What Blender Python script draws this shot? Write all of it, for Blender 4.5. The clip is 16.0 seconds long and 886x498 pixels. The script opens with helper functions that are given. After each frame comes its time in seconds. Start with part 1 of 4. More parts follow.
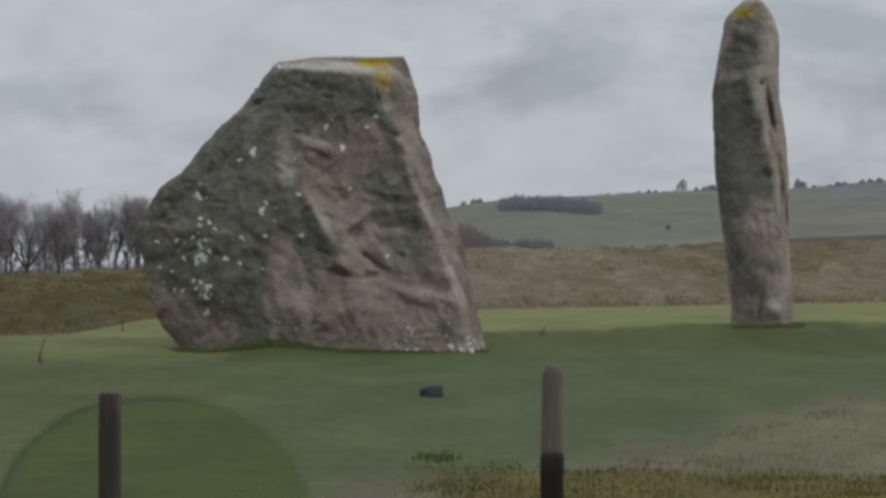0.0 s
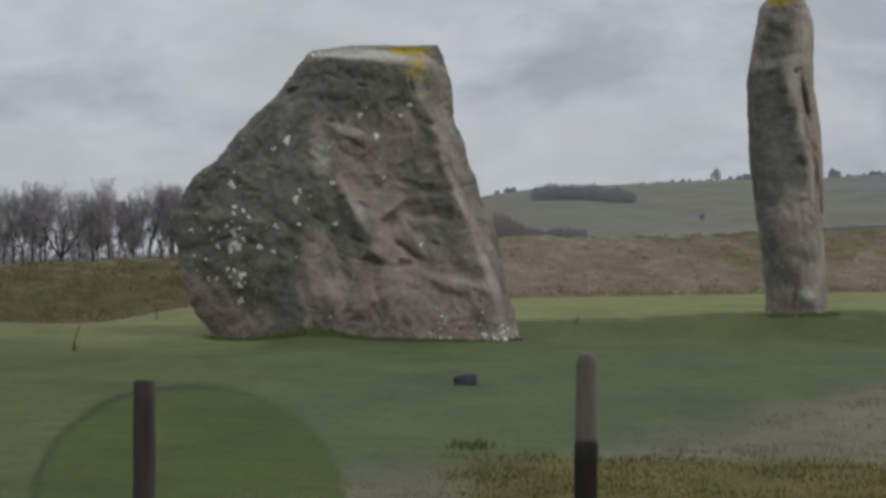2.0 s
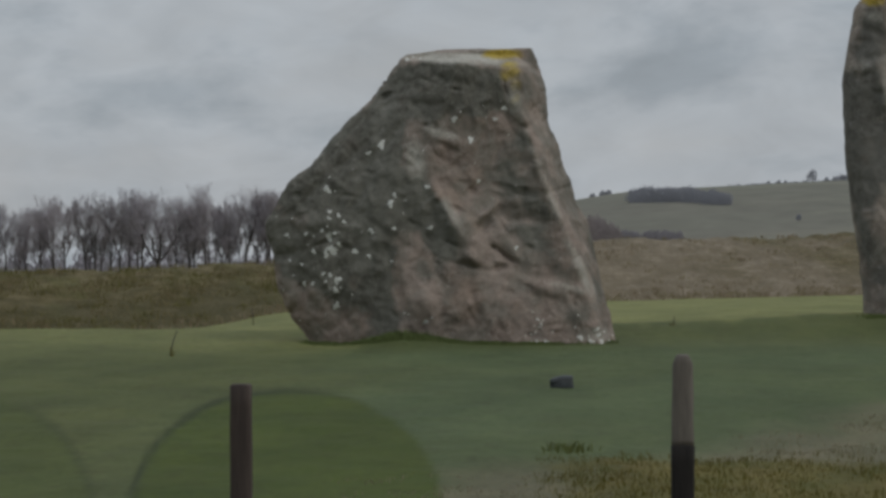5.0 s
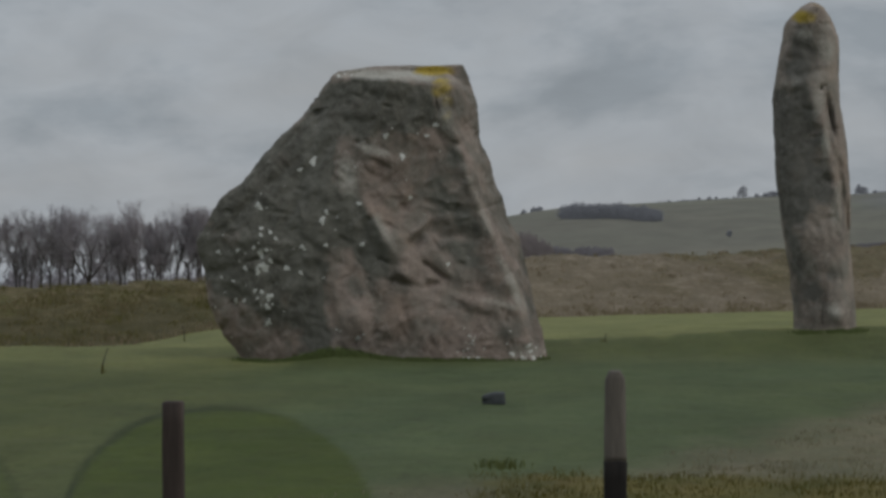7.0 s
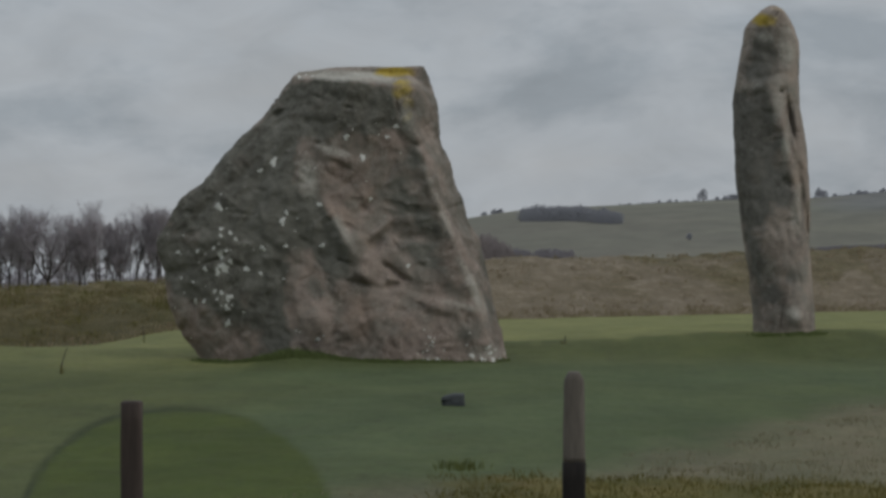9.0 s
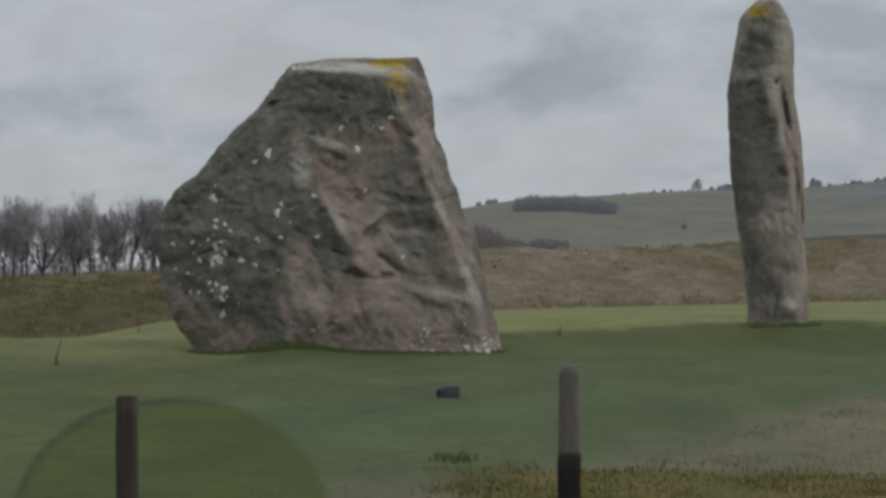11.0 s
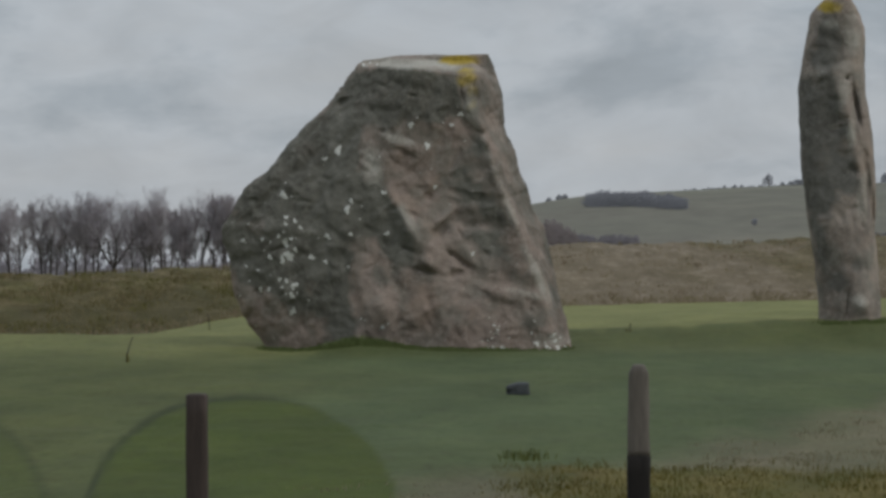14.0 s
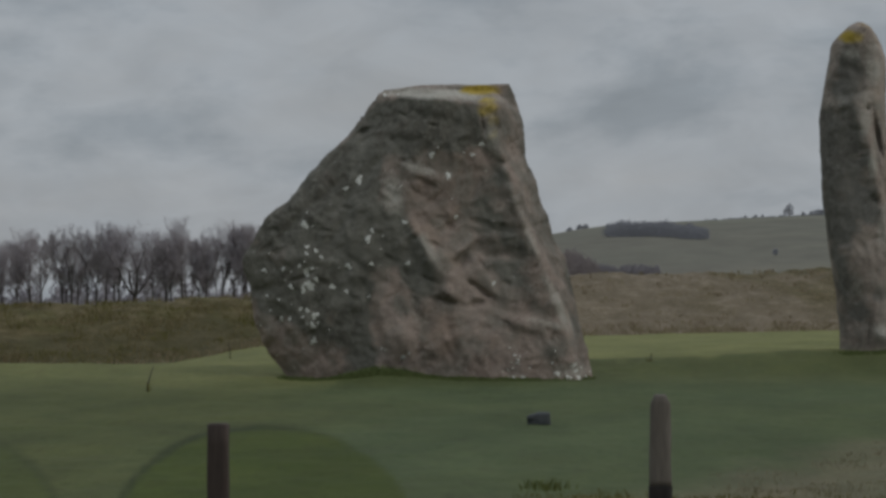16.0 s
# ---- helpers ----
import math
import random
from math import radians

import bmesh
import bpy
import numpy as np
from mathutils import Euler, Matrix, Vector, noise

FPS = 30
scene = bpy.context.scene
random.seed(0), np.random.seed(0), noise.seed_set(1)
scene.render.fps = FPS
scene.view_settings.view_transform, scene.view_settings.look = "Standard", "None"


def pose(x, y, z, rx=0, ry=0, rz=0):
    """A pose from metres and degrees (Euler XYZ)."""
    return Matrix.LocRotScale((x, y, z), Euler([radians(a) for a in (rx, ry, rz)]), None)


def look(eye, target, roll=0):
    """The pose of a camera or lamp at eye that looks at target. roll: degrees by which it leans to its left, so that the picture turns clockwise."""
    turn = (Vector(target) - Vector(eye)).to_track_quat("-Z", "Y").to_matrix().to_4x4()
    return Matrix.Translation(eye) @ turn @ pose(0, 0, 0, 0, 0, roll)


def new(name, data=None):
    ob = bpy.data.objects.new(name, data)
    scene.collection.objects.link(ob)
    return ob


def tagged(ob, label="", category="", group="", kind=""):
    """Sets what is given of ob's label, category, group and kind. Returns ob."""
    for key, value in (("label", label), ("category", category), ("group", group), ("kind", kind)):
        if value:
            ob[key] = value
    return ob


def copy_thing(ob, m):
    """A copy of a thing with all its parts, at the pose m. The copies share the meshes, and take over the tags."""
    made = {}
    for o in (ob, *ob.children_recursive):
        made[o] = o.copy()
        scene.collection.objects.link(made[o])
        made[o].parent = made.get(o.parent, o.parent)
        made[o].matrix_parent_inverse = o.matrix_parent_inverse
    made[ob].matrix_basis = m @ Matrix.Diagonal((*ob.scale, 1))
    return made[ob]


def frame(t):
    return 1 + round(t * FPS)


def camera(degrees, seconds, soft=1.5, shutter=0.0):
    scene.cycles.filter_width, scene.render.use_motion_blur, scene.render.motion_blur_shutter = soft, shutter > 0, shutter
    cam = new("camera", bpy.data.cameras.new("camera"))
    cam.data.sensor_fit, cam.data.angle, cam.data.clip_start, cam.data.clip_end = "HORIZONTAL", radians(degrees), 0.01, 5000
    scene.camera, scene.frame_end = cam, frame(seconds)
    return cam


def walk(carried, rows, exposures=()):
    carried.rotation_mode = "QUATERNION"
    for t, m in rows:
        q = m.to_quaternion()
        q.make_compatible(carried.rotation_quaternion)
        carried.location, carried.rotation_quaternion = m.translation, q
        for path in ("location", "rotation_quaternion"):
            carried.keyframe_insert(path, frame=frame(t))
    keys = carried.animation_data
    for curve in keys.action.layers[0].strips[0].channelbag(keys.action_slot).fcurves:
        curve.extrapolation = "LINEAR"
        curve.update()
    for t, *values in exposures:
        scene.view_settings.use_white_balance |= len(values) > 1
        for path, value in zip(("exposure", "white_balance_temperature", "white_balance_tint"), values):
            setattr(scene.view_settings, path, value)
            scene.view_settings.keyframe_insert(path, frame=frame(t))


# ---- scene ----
cam = camera(18, 16.0, soft=3.2)
EYE = 1.71
# seconds, sideways, height, turn to the right, tilt up, roll (metres and degrees)
PATH = [
    (0.0, 0.0, 0.0, 0.0, -0.359, 0.271), (0.5, -0.0041, -0.0026, -0.022, -0.613, 0.415),
    (1.0, 0.0013, -0.013, -0.264, -0.801, 0.197), (1.5, -0.003, -0.0084, -0.479, -0.341, 0.261),
    (2.0, -0.0021, -0.0058, -0.688, -0.591, 0.323), (2.5, -0.0097, -0.0028, -0.971, -0.733, 0.21),
    (2.8, -0.0091, -0.001, -1.45, -0.72, 0.17), (3.0, -0.0087, 0.0003, -1.656, -0.705, 0.15), (3.1, -0.0085, 0.0015, -2.04, -0.70, 0.12),
    (3.2, -0.0082, 0.0028, -2.524, -0.697, 0.089), (3.6, -0.006, 0.0, -3.02, -0.67, 0.03),
    (4.1, -0.003, -0.005, -3.12, -0.62, -0.04), (4.7, 0.0, -0.01, -2.83, -0.55, -0.11),
    (5.3, 0.0022, -0.0129, -2.359, -0.477, -0.175), (5.5, -0.0066, -0.0112, -2.109, -0.445, -0.208),
    (5.8, -0.0045, -0.006, -1.93, -0.345, -0.208),
    (6.0, -0.0024, -0.003, -1.668, -0.278, -0.207), (6.5, -0.0009, -0.005, -1.447, -0.233, -0.215),
    (7.0, -0.0034, -0.0126, -1.239, -0.178, -0.207), (7.5, -0.0011, -0.014, -1.125, -0.239, -0.084),
    (8.0, 0.0022, -0.0175, -0.86, -0.165, -0.048), (8.5, 0.0014, -0.0153, -0.748, -0.097, -0.065),
    (8.7, 0.0007, -0.0163, -0.69, -0.115, -0.033), (9.0, -0.0004, -0.0178, -0.426, -0.142, 0.015), (9.2, 0.0001, -0.004, -0.26, -0.163, -0.025),
    (9.6, 0.0, -0.002, -0.06, -0.20, -0.02), (10.2, -0.001, 0.0, 0.02, -0.27, -0.015),
    (10.8, -0.002, 0.001, -0.20, -0.34, -0.01), (11.3, -0.0031, 0.0014, -0.488, -0.41, -0.007),
    (11.5, 0.001, 0.0051, -0.607, -0.499, 0.028), (12.0, 0.0017, 0.006, -1.033, -0.547, -0.019),
    (12.5, -0.001, 0.0027, -1.239, -0.584, -0.1), (13.0, 0.0013, 0.0093, -1.297, -0.412, -0.14),
    (13.5, 0.0016, 0.0045, -1.501, -0.405, -0.068), (14.0, 0.0017, 0.0169, -1.752, -0.436, -0.051),
    (14.5, 0.0007, 0.0131, -1.8, -0.557, -0.07), (15.0, 0.0066, 0.017, -1.973, -0.496, -0.168),
    (15.5, 0.0013, 0.0205, -2.218, -0.276, -0.104), (16.0, -0.0032, 0.0167, -2.172, 0.173, 0.002),
]
EXPOSURES = [(0.0, 0.02), (0.5, 0.11), (1.0, 0.27), (1.5, -0.09), (2.0, 0.03), (2.5, 0.16), (3.0, 0.0), (3.2, -0.02), (5.3, -0.24), (5.5, -0.25),
             (6.0, -0.36), (7.0, -0.42), (7.5, -0.28), (8.0, -0.28), (8.5, -0.34), (9.0, -0.32), (9.2, -0.32), (11.3, 0.02), (11.5, 0.08), (12.0, 0.1),
             (12.5, 0.2), (13.0, 0.02), (13.5, -0.1), (14.0, -0.12), (14.5, 0.0), (15.0, 0.02), (15.5, -0.27), (16.0, -0.48)]
walk(cam, [(t, pose(x, 0, EYE + z, 90 + tilt, 0, -turn) @ pose(0, 0, 0, 0, 0, roll)) for t, x, z, turn, tilt, roll in PATH],
     EXPOSURES)

# ---- light: an overcast winter sky ----
world = bpy.data.worlds.new("overcast_sky")
scene.world = world
world.use_nodes = True
wn, wl = world.node_tree.nodes, world.node_tree.links
wn.clear()
SKY_LOW, SKY_TOP = 0.475, 1.25


def wnode(kind, **values):
    n = wn.new(kind)
    for key, value in values.items():
        n.inputs[key.replace("_", " ")].default_value = value
    return n


def wmath(op, a, b):
    n = wn.new("ShaderNodeMath")
    n.operation = op
    for i, v in enumerate((a, b)):
        if hasattr(v, "links"):
            wl.new(v, n.inputs[i])
        else:
            n.inputs[i].default_value = v
    return n.outputs[0]


coord = wn.new("ShaderNodeTexCoord")
split = wn.new("ShaderNodeSeparateXYZ")
wl.new(coord.outputs["Generated"], split.inputs[0])
up = wmath("POWER", wmath("MAXIMUM", split.outputs["Z"], 0.0), 1.6)
stretch = wn.new("ShaderNodeMapping")
stretch.inputs["Location"].default_value = (4.9, 7.7, 1.6)
stretch.inputs["Scale"].default_value = (10, 10, 25)
wl.new(coord.outputs["Generated"], stretch.inputs["Vector"])
clouds = wnode("ShaderNodeTexNoise", Scale=1.0, Detail=6.0, Roughness=0.54, Distortion=0.15)
wl.new(stretch.outputs[0], clouds.inputs["Vector"])
cloud_ramp = wn.new("ShaderNodeValToRGB")
for e, (at, c) in zip((cloud_ramp.color_ramp.elements[0], cloud_ramp.color_ramp.elements[1], cloud_ramp.color_ramp.elements.new(0.5)),
                      ((0.375, (0.745, 0.83, 0.92, 1)), (0.65, (1.21, 1.27, 1.335, 1)), (0.49, (0.965, 1.04, 1.125, 1)))):
    e.position, e.color = at, c
wl.new(clouds.outputs["Fac"], cloud_ramp.inputs[0])
small = wn.new("ShaderNodeMapping")
small.inputs["Scale"].default_value = (24, 24, 52)
wl.new(coord.outputs["Generated"], small.inputs["Vector"])
wisps = wnode("ShaderNodeTexNoise", Scale=1.0, Detail=4.5, Roughness=0.55, Distortion=0.5)
wl.new(small.outputs[0], wisps.inputs["Vector"])
level = wmath("ADD", wmath("MULTIPLY", up, SKY_TOP - SKY_LOW), SKY_LOW)
level = wmath("MULTIPLY", level, wmath("ADD", wmath("MULTIPLY", wisps.outputs["Fac"], 0.44), 0.78))
cloudy = wn.new("ShaderNodeMix")
cloudy.data_type, cloudy.blend_type = "RGBA", "MULTIPLY"
cloudy.inputs[0].default_value = 1.0
wl.new(cloud_ramp.outputs[0], cloudy.inputs[6])
wl.new(level, cloudy.inputs[7])
blue = wn.new("ShaderNodeTexSky")
blue.sky_type, blue.sun_disc = "NISHITA", False
blue.sun_elevation, blue.sun_rotation = radians(36), radians(120)
both = wn.new("ShaderNodeMix")
both.data_type = "RGBA"
both.inputs[0].default_value = 0.93
dim = wn.new("ShaderNodeMix")
dim.data_type, dim.blend_type = "RGBA", "MULTIPLY"
dim.inputs[0].default_value = 1.0
dim.inputs[7].default_value = (0.07, 0.07, 0.07, 1)
wl.new(blue.outputs[0], dim.inputs[6])
wl.new(dim.outputs[2], both.inputs[6])
wl.new(cloudy.outputs[2], both.inputs[7])
backg = wn.new("ShaderNodeBackground")
wl.new(both.outputs[2], backg.inputs[0])
wout = wn.new("ShaderNodeOutputWorld")
wl.new(backg.outputs[0], wout.inputs[0])

sun_data = bpy.data.lights.new("sun", "SUN")
sun_data.energy, sun_data.angle, sun_data.color = 0.9, radians(30), (1.0, 0.96, 0.9)
sun = new("sun", sun_data)
sun.matrix_world = look((70, 0, 55), (0, 40, 0))


# ---- materials ----
class Mat:
    """A small builder of node materials."""

    def __init__(self, name, rough=0.9):
        self.m = bpy.data.materials.new(name)
        self.m.use_nodes = True
        self.n, self.l = self.m.node_tree.nodes, self.m.node_tree.links
        self.b = self.n["Principled BSDF"]
        self.b.inputs["Roughness"].default_value = rough
        self.b.inputs["Specular IOR Level"].default_value = 0.25
        tc = self.n.new("ShaderNodeTexCoord")
        self.obj = tc.outputs["Object"]

    def put(self, v, socket):
        if hasattr(v, "links"):
            self.l.new(v, socket)
        else:
            socket.default_value = v if not isinstance(v, tuple) or len(v) == 4 else (*v, 1)

    def noise(self, scale, detail=4, rough=0.6, size=(1, 1, 1)):
        mp = self.n.new("ShaderNodeMapping")
        mp.inputs["Scale"].default_value = size
        self.l.new(self.obj, mp.inputs["Vector"])
        t = self.n.new("ShaderNodeTexNoise")
        t.inputs["Scale"].default_value, t.inputs["Detail"].default_value, t.inputs["Roughness"].default_value = scale, detail, rough
        self.l.new(mp.outputs[0], t.inputs["Vector"])
        return t.outputs["Fac"]

    def ramp(self, fac, lo, hi, a=(0, 0, 0), b=(1, 1, 1)):
        r = self.n.new("ShaderNodeValToRGB")
        r.color_ramp.elements[0].position, r.color_ramp.elements[1].position = lo, hi
        r.color_ramp.elements[0].color, r.color_ramp.elements[1].color = (*a, 1), (*b, 1)
        self.l.new(fac, r.inputs[0])
        return r.outputs[0]

    def mix(self, fac, a, b, blend="MIX"):
        x = self.n.new("ShaderNodeMix")
        x.data_type, x.blend_type = "RGBA", blend
        self.put(fac, x.inputs[0]), self.put(a, x.inputs[6]), self.put(b, x.inputs[7])
        return x.outputs[2]

    def math(self, op, a, b):
        x = self.n.new("ShaderNodeMath")
        x.operation = op
        self.put(a, x.inputs[0]), self.put(b, x.inputs[1])
        return x.outputs[0]

    def zones(self, name):
        a = self.n.new("ShaderNodeAttribute")
        a.attribute_name = name
        s = self.n.new("ShaderNodeSeparateColor")
        self.l.new(a.outputs["Color"], s.inputs[0])
        return s.outputs[0], s.outputs[1], s.outputs[2]

    def island(self):
        return self.n.new("ShaderNodeNewGeometry").outputs["Random Per Island"]

    def done(self, colour, height=None, strength=0.4, distance=0.02):
        self.put(colour, self.b.inputs["Base Color"])
        if height is not None:
            bump = self.n.new("ShaderNodeBump")
            bump.inputs["Strength"].default_value, bump.inputs["Distance"].default_value = strength, distance
            self.l.new(height, bump.inputs["Height"])
            self.l.new(bump.outputs[0], self.b.inputs["Normal"])
        return self.m


def sarsen(name, bare_a, bare_b, crust_shade_a, crust_shade_b):
    k = Mat(name, 0.93)
    # zones carry lichen and crust, plus some light and shade put into colour
    crust_shade, pale, yellow = k.zones("weather_light")
    big, mid, fine = k.noise(0.9, 5), k.noise(4.5, 6, 0.65), k.noise(38, 5, 0.7)
    bare = k.mix(k.ramp(big, 0.36, 0.66), bare_a, bare_b)
    bare = k.mix(k.ramp(mid, 0.55, 0.72), bare, (bare_a[0] * 0.62, bare_a[1] * 0.6, bare_a[2] * 0.6))
    hue = k.noise(2.3, 5, 0.62, (1, 1, 0.8))
    bare = k.mix(k.math("MULTIPLY", k.ramp(hue, 0.46, 0.62), 0.75), bare, (bare_a[0] * 0.74, bare_a[1] * 0.86, bare_a[2] * 0.86))
    bare = k.mix(k.math("MULTIPLY", k.ramp(k.noise(1.7, 4, 0.6), 0.56, 0.70), 0.6), bare, (bare_b[0] * 1.08, bare_b[1] * 1.0, bare_b[2] * 0.95))
    green = k.mix(k.ramp(mid, 0.38, 0.68), crust_shade_a, crust_shade_b)
    # lichen crust, and the shade of the left faces, in one dark colour
    edge = k.math("ADD", crust_shade, k.math("MULTIPLY", k.math("SUBTRACT", mid, 0.5), 0.9))
    c = k.mix(k.ramp(edge, 0.14, 0.62), bare, green)
    pedge = k.math("ADD", pale, k.math("MULTIPLY", k.math("SUBTRACT", fine, 0.5), 0.8))
    # pale lichen, and the light on top and ridges as colour
    c = k.mix(k.ramp(pedge, 0.16, 0.80), c, (0.36, 0.345, 0.30))
    yedge = k.math("ADD", yellow, k.math("MULTIPLY", k.math("SUBTRACT", mid, 0.5), 1.1))
    c = k.mix(k.ramp(yedge, 0.26, 0.85), c, (0.36, 0.27, 0.05))
    crack = k.math("ABSOLUTE", k.math("SUBTRACT", k.noise(2.6, 5, 0.62, (1, 1, 0.75)), 0.5), 0.0)
    vein = k.math("MULTIPLY", k.ramp(crack, 0.022, 0.004), k.ramp(k.noise(1.3, 3), 0.44, 0.56))
    c = k.mix(k.math("MULTIPLY", vein, 0.42), c, k.mix(1.0, c, (0.50, 0.47, 0.44), "MULTIPLY"))
    spots = k.ramp(k.noise(17, 3, 0.5), 0.69, 0.73)
    c = k.mix(k.math("MULTIPLY", spots, 0.45), c, (0.36, 0.36, 0.33))
    c = k.mix(0.42, c, k.mix(1.0, c, k.ramp(fine, 0.3, 0.72, (0.62, 0.62, 0.62), (1.35, 1.35, 1.35)), "MULTIPLY"))
    return k.done(c, k.math("SUBTRACT", k.math("ADD", fine, k.math("MULTIPLY", mid, 1.6)), k.math("MULTIPLY", vein, 0.9)), 0.46, 0.035)


def plain(name, a, b, scale=6.0, rough=0.9, bump=0.3, size=(1, 1, 1), distance=0.01):
    k = Mat(name, rough)
    n, fine = k.noise(scale, 5, 0.6, size), k.noise(scale * 7, 4, 0.6, size)
    c = k.mix(k.ramp(n, 0.33, 0.68), a, b)
    c = k.mix(0.4, c, k.mix(1.0, c, k.ramp(fine, 0.3, 0.7, (0.6, 0.6, 0.6), (1.4, 1.4, 1.4)), "MULTIPLY"))
    return k.done(c, fine, bump, distance)


def islands(name, a, b, c=None, rough=0.85):
    """Blades, twigs and leaves, each with a shade of its own."""
    k = Mat(name, rough)
    k.b.inputs["Specular IOR Level"].default_value = 0.1
    r = k.island()
    col = k.mix(r, a, b)
    if c:
        col = k.mix(k.ramp(k.noise(0.8, 3), 0.42, 0.6), col, c)
    return k.done(col)


def grass_ground():
    k = Mat("field_grass", 0.95)
    tan, light, olive = k.zones("zone")
    veil_haze, veil_gap, refl_rim = k.zones("patch")
    big, mid, fine = k.noise(0.16, 5), k.noise(1.3, 6, 0.65, (1, 0.5, 1)), k.noise(14, 5, 0.7, (1, 0.5, 1))
    blot = k.noise(0.7, 4, 0.6, (1, 0.4, 1))
    c = k.mix(k.ramp(big, 0.35, 0.65), GRASS_A, GRASS_B)
    c = k.mix(k.ramp(mid, 0.5, 0.75), c, GRASS_C)
    c = k.mix(light, c, k.mix(k.ramp(mid, 0.35, 0.7), LIGHT_A, LIGHT_B))
    c = k.mix(veil_haze, c, VEIL_HAZE)
    c = k.mix(tan, c, k.mix(k.ramp(mid, 0.35, 0.7), TAN_A, TAN_B))
    c = k.mix(olive, c, k.mix(k.ramp(mid, 0.35, 0.68), OLIVE_A, OLIVE_B))
    # ring-shaped reflection in the window glass, painted onto the grass
    c = k.mix(veil_gap, c, k.mix(k.ramp(mid, 0.3, 0.7), VEIL_GAP_A, VEIL_GAP_B))
    c = k.mix(refl_rim, c, REFL_RIM)
    c = k.mix(0.55, c, k.mix(1.0, c, k.ramp(blot, 0.34, 0.66, (0.66, 0.70, 0.66), (1.32, 1.28, 1.3)), "MULTIPLY"))
    tuft = k.noise(3.4, 5, 0.7, (1, 0.4, 1))
    c = k.mix(k.math("MULTIPLY", k.ramp(tuft, 0.54, 0.68), 0.55), c, k.mix(1.0, c, (0.80, 0.70, 0.75), "MULTIPLY"))
    c = k.mix(k.math("MULTIPLY", k.ramp(tuft, 0.44, 0.34), 0.5), c, k.mix(1.0, c, (1.16, 1.10, 1.12), "MULTIPLY"))
    c = k.mix(0.6, c, k.mix(1.0, c, k.ramp(fine, 0.3, 0.7, (0.7, 0.7, 0.7), (1.3, 1.3, 1.3)), "MULTIPLY"))
    return k.done(c, k.math("ADD", fine, mid), 0.5, 0.05)


GRASS_A, GRASS_B, GRASS_C = (0.059, 0.072, 0.021), (0.068, 0.079, 0.024), (0.055, 0.065, 0.018)
LIGHT_A, LIGHT_B = (0.127, 0.138, 0.046), (0.152, 0.157, 0.057)
# grass with the window veil's bluish haze mixed into its colour
VEIL_HAZE = (0.057, 0.078, 0.030)
TAN_A, TAN_B = (0.098, 0.096, 0.053), (0.132, 0.116, 0.070)
# rough grass coloured as seen clear of the window reflection
OLIVE_A, OLIVE_B = (0.056, 0.056, 0.009), (0.112, 0.090, 0.026)
# grass colours inside and along the painted glass reflection
VEIL_GAP_A, VEIL_GAP_B = (0.038, 0.057, 0.006), (0.047, 0.063, 0.008)
REFL_RIM = (0.022, 0.031, 0.007)

M_STONE = sarsen("lichened_sarsen", (0.238, 0.189, 0.157), (0.296, 0.246, 0.208), (0.110, 0.106, 0.088), (0.166, 0.158, 0.134))
M_PILLAR = sarsen("grey_sarsen", (0.262, 0.217, 0.183), (0.338, 0.290, 0.248), (0.122, 0.117, 0.103), (0.176, 0.166, 0.147))
M_LICHEN = plain("white_lichen", (0.42, 0.42, 0.385), (0.56, 0.56, 0.51), 20)
M_GROUND = grass_ground()
M_WOOD_FAR = islands("bare_far_wood", (0.215, 0.222, 0.246), (0.255, 0.260, 0.280))
M_HEDGE = islands("bare_hedge", (0.200, 0.188, 0.200), (0.222, 0.209, 0.221))
M_COPSE = islands("bare_copse_twigs", (0.215, 0.187, 0.186), (0.242, 0.212, 0.210))
M_BARK = plain("winter_bark", (0.044, 0.037, 0.034), (0.068, 0.058, 0.054), 3, 0.95, 0.4)
M_BRANCH = plain("grey_branches", (0.082, 0.072, 0.070), (0.115, 0.102, 0.100), 3, 0.95, 0.3)
M_TWIG = islands("bare_twigs", (0.212, 0.188, 0.203), (0.285, 0.26, 0.277))
M_BRUSH = islands("pale_brushwood", (0.255, 0.238, 0.262), (0.33, 0.31, 0.335))
M_POST = plain("weathered_post", (0.036, 0.028, 0.024), (0.078, 0.060, 0.050), 9, 0.9, 0.5, (1, 1, 0.12))
# one post in two colours: with the window reflection's haze, and without
M_POST_VEILED = plain("veiled_post", (0.104, 0.092, 0.078), (0.148, 0.132, 0.113), 9, 0.9, 0.5, (1, 1, 0.12))
M_POST_CLEAR = plain("clear_post", (0.012, 0.011, 0.010), (0.028, 0.024, 0.021), 9, 0.95, 0.5, (1, 1, 0.12))
M_BOX = plain("dark_box", (0.035, 0.040, 0.042), (0.060, 0.065, 0.065), 12, 0.7, 0.4)
M_DRY = islands("dry_grass_blades", (0.160, 0.152, 0.094), (0.205, 0.184, 0.122))
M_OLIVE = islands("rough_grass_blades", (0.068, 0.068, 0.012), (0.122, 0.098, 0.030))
M_BLADE = islands("green_grass_blades", (0.074, 0.095, 0.033), (0.096, 0.118, 0.043))
M_LEAF = islands("weed_leaves", (0.070, 0.088, 0.028), (0.100, 0.108, 0.036))
M_ROUGH = islands("rough_bank_blades", (0.112, 0.096, 0.042), (0.215, 0.174, 0.104), (0.125, 0.115, 0.044))
M_TUSSOCK = islands("bank_tussocks", (0.185, 0.150, 0.102), (0.270, 0.218, 0.155), (0.20, 0.170, 0.10))


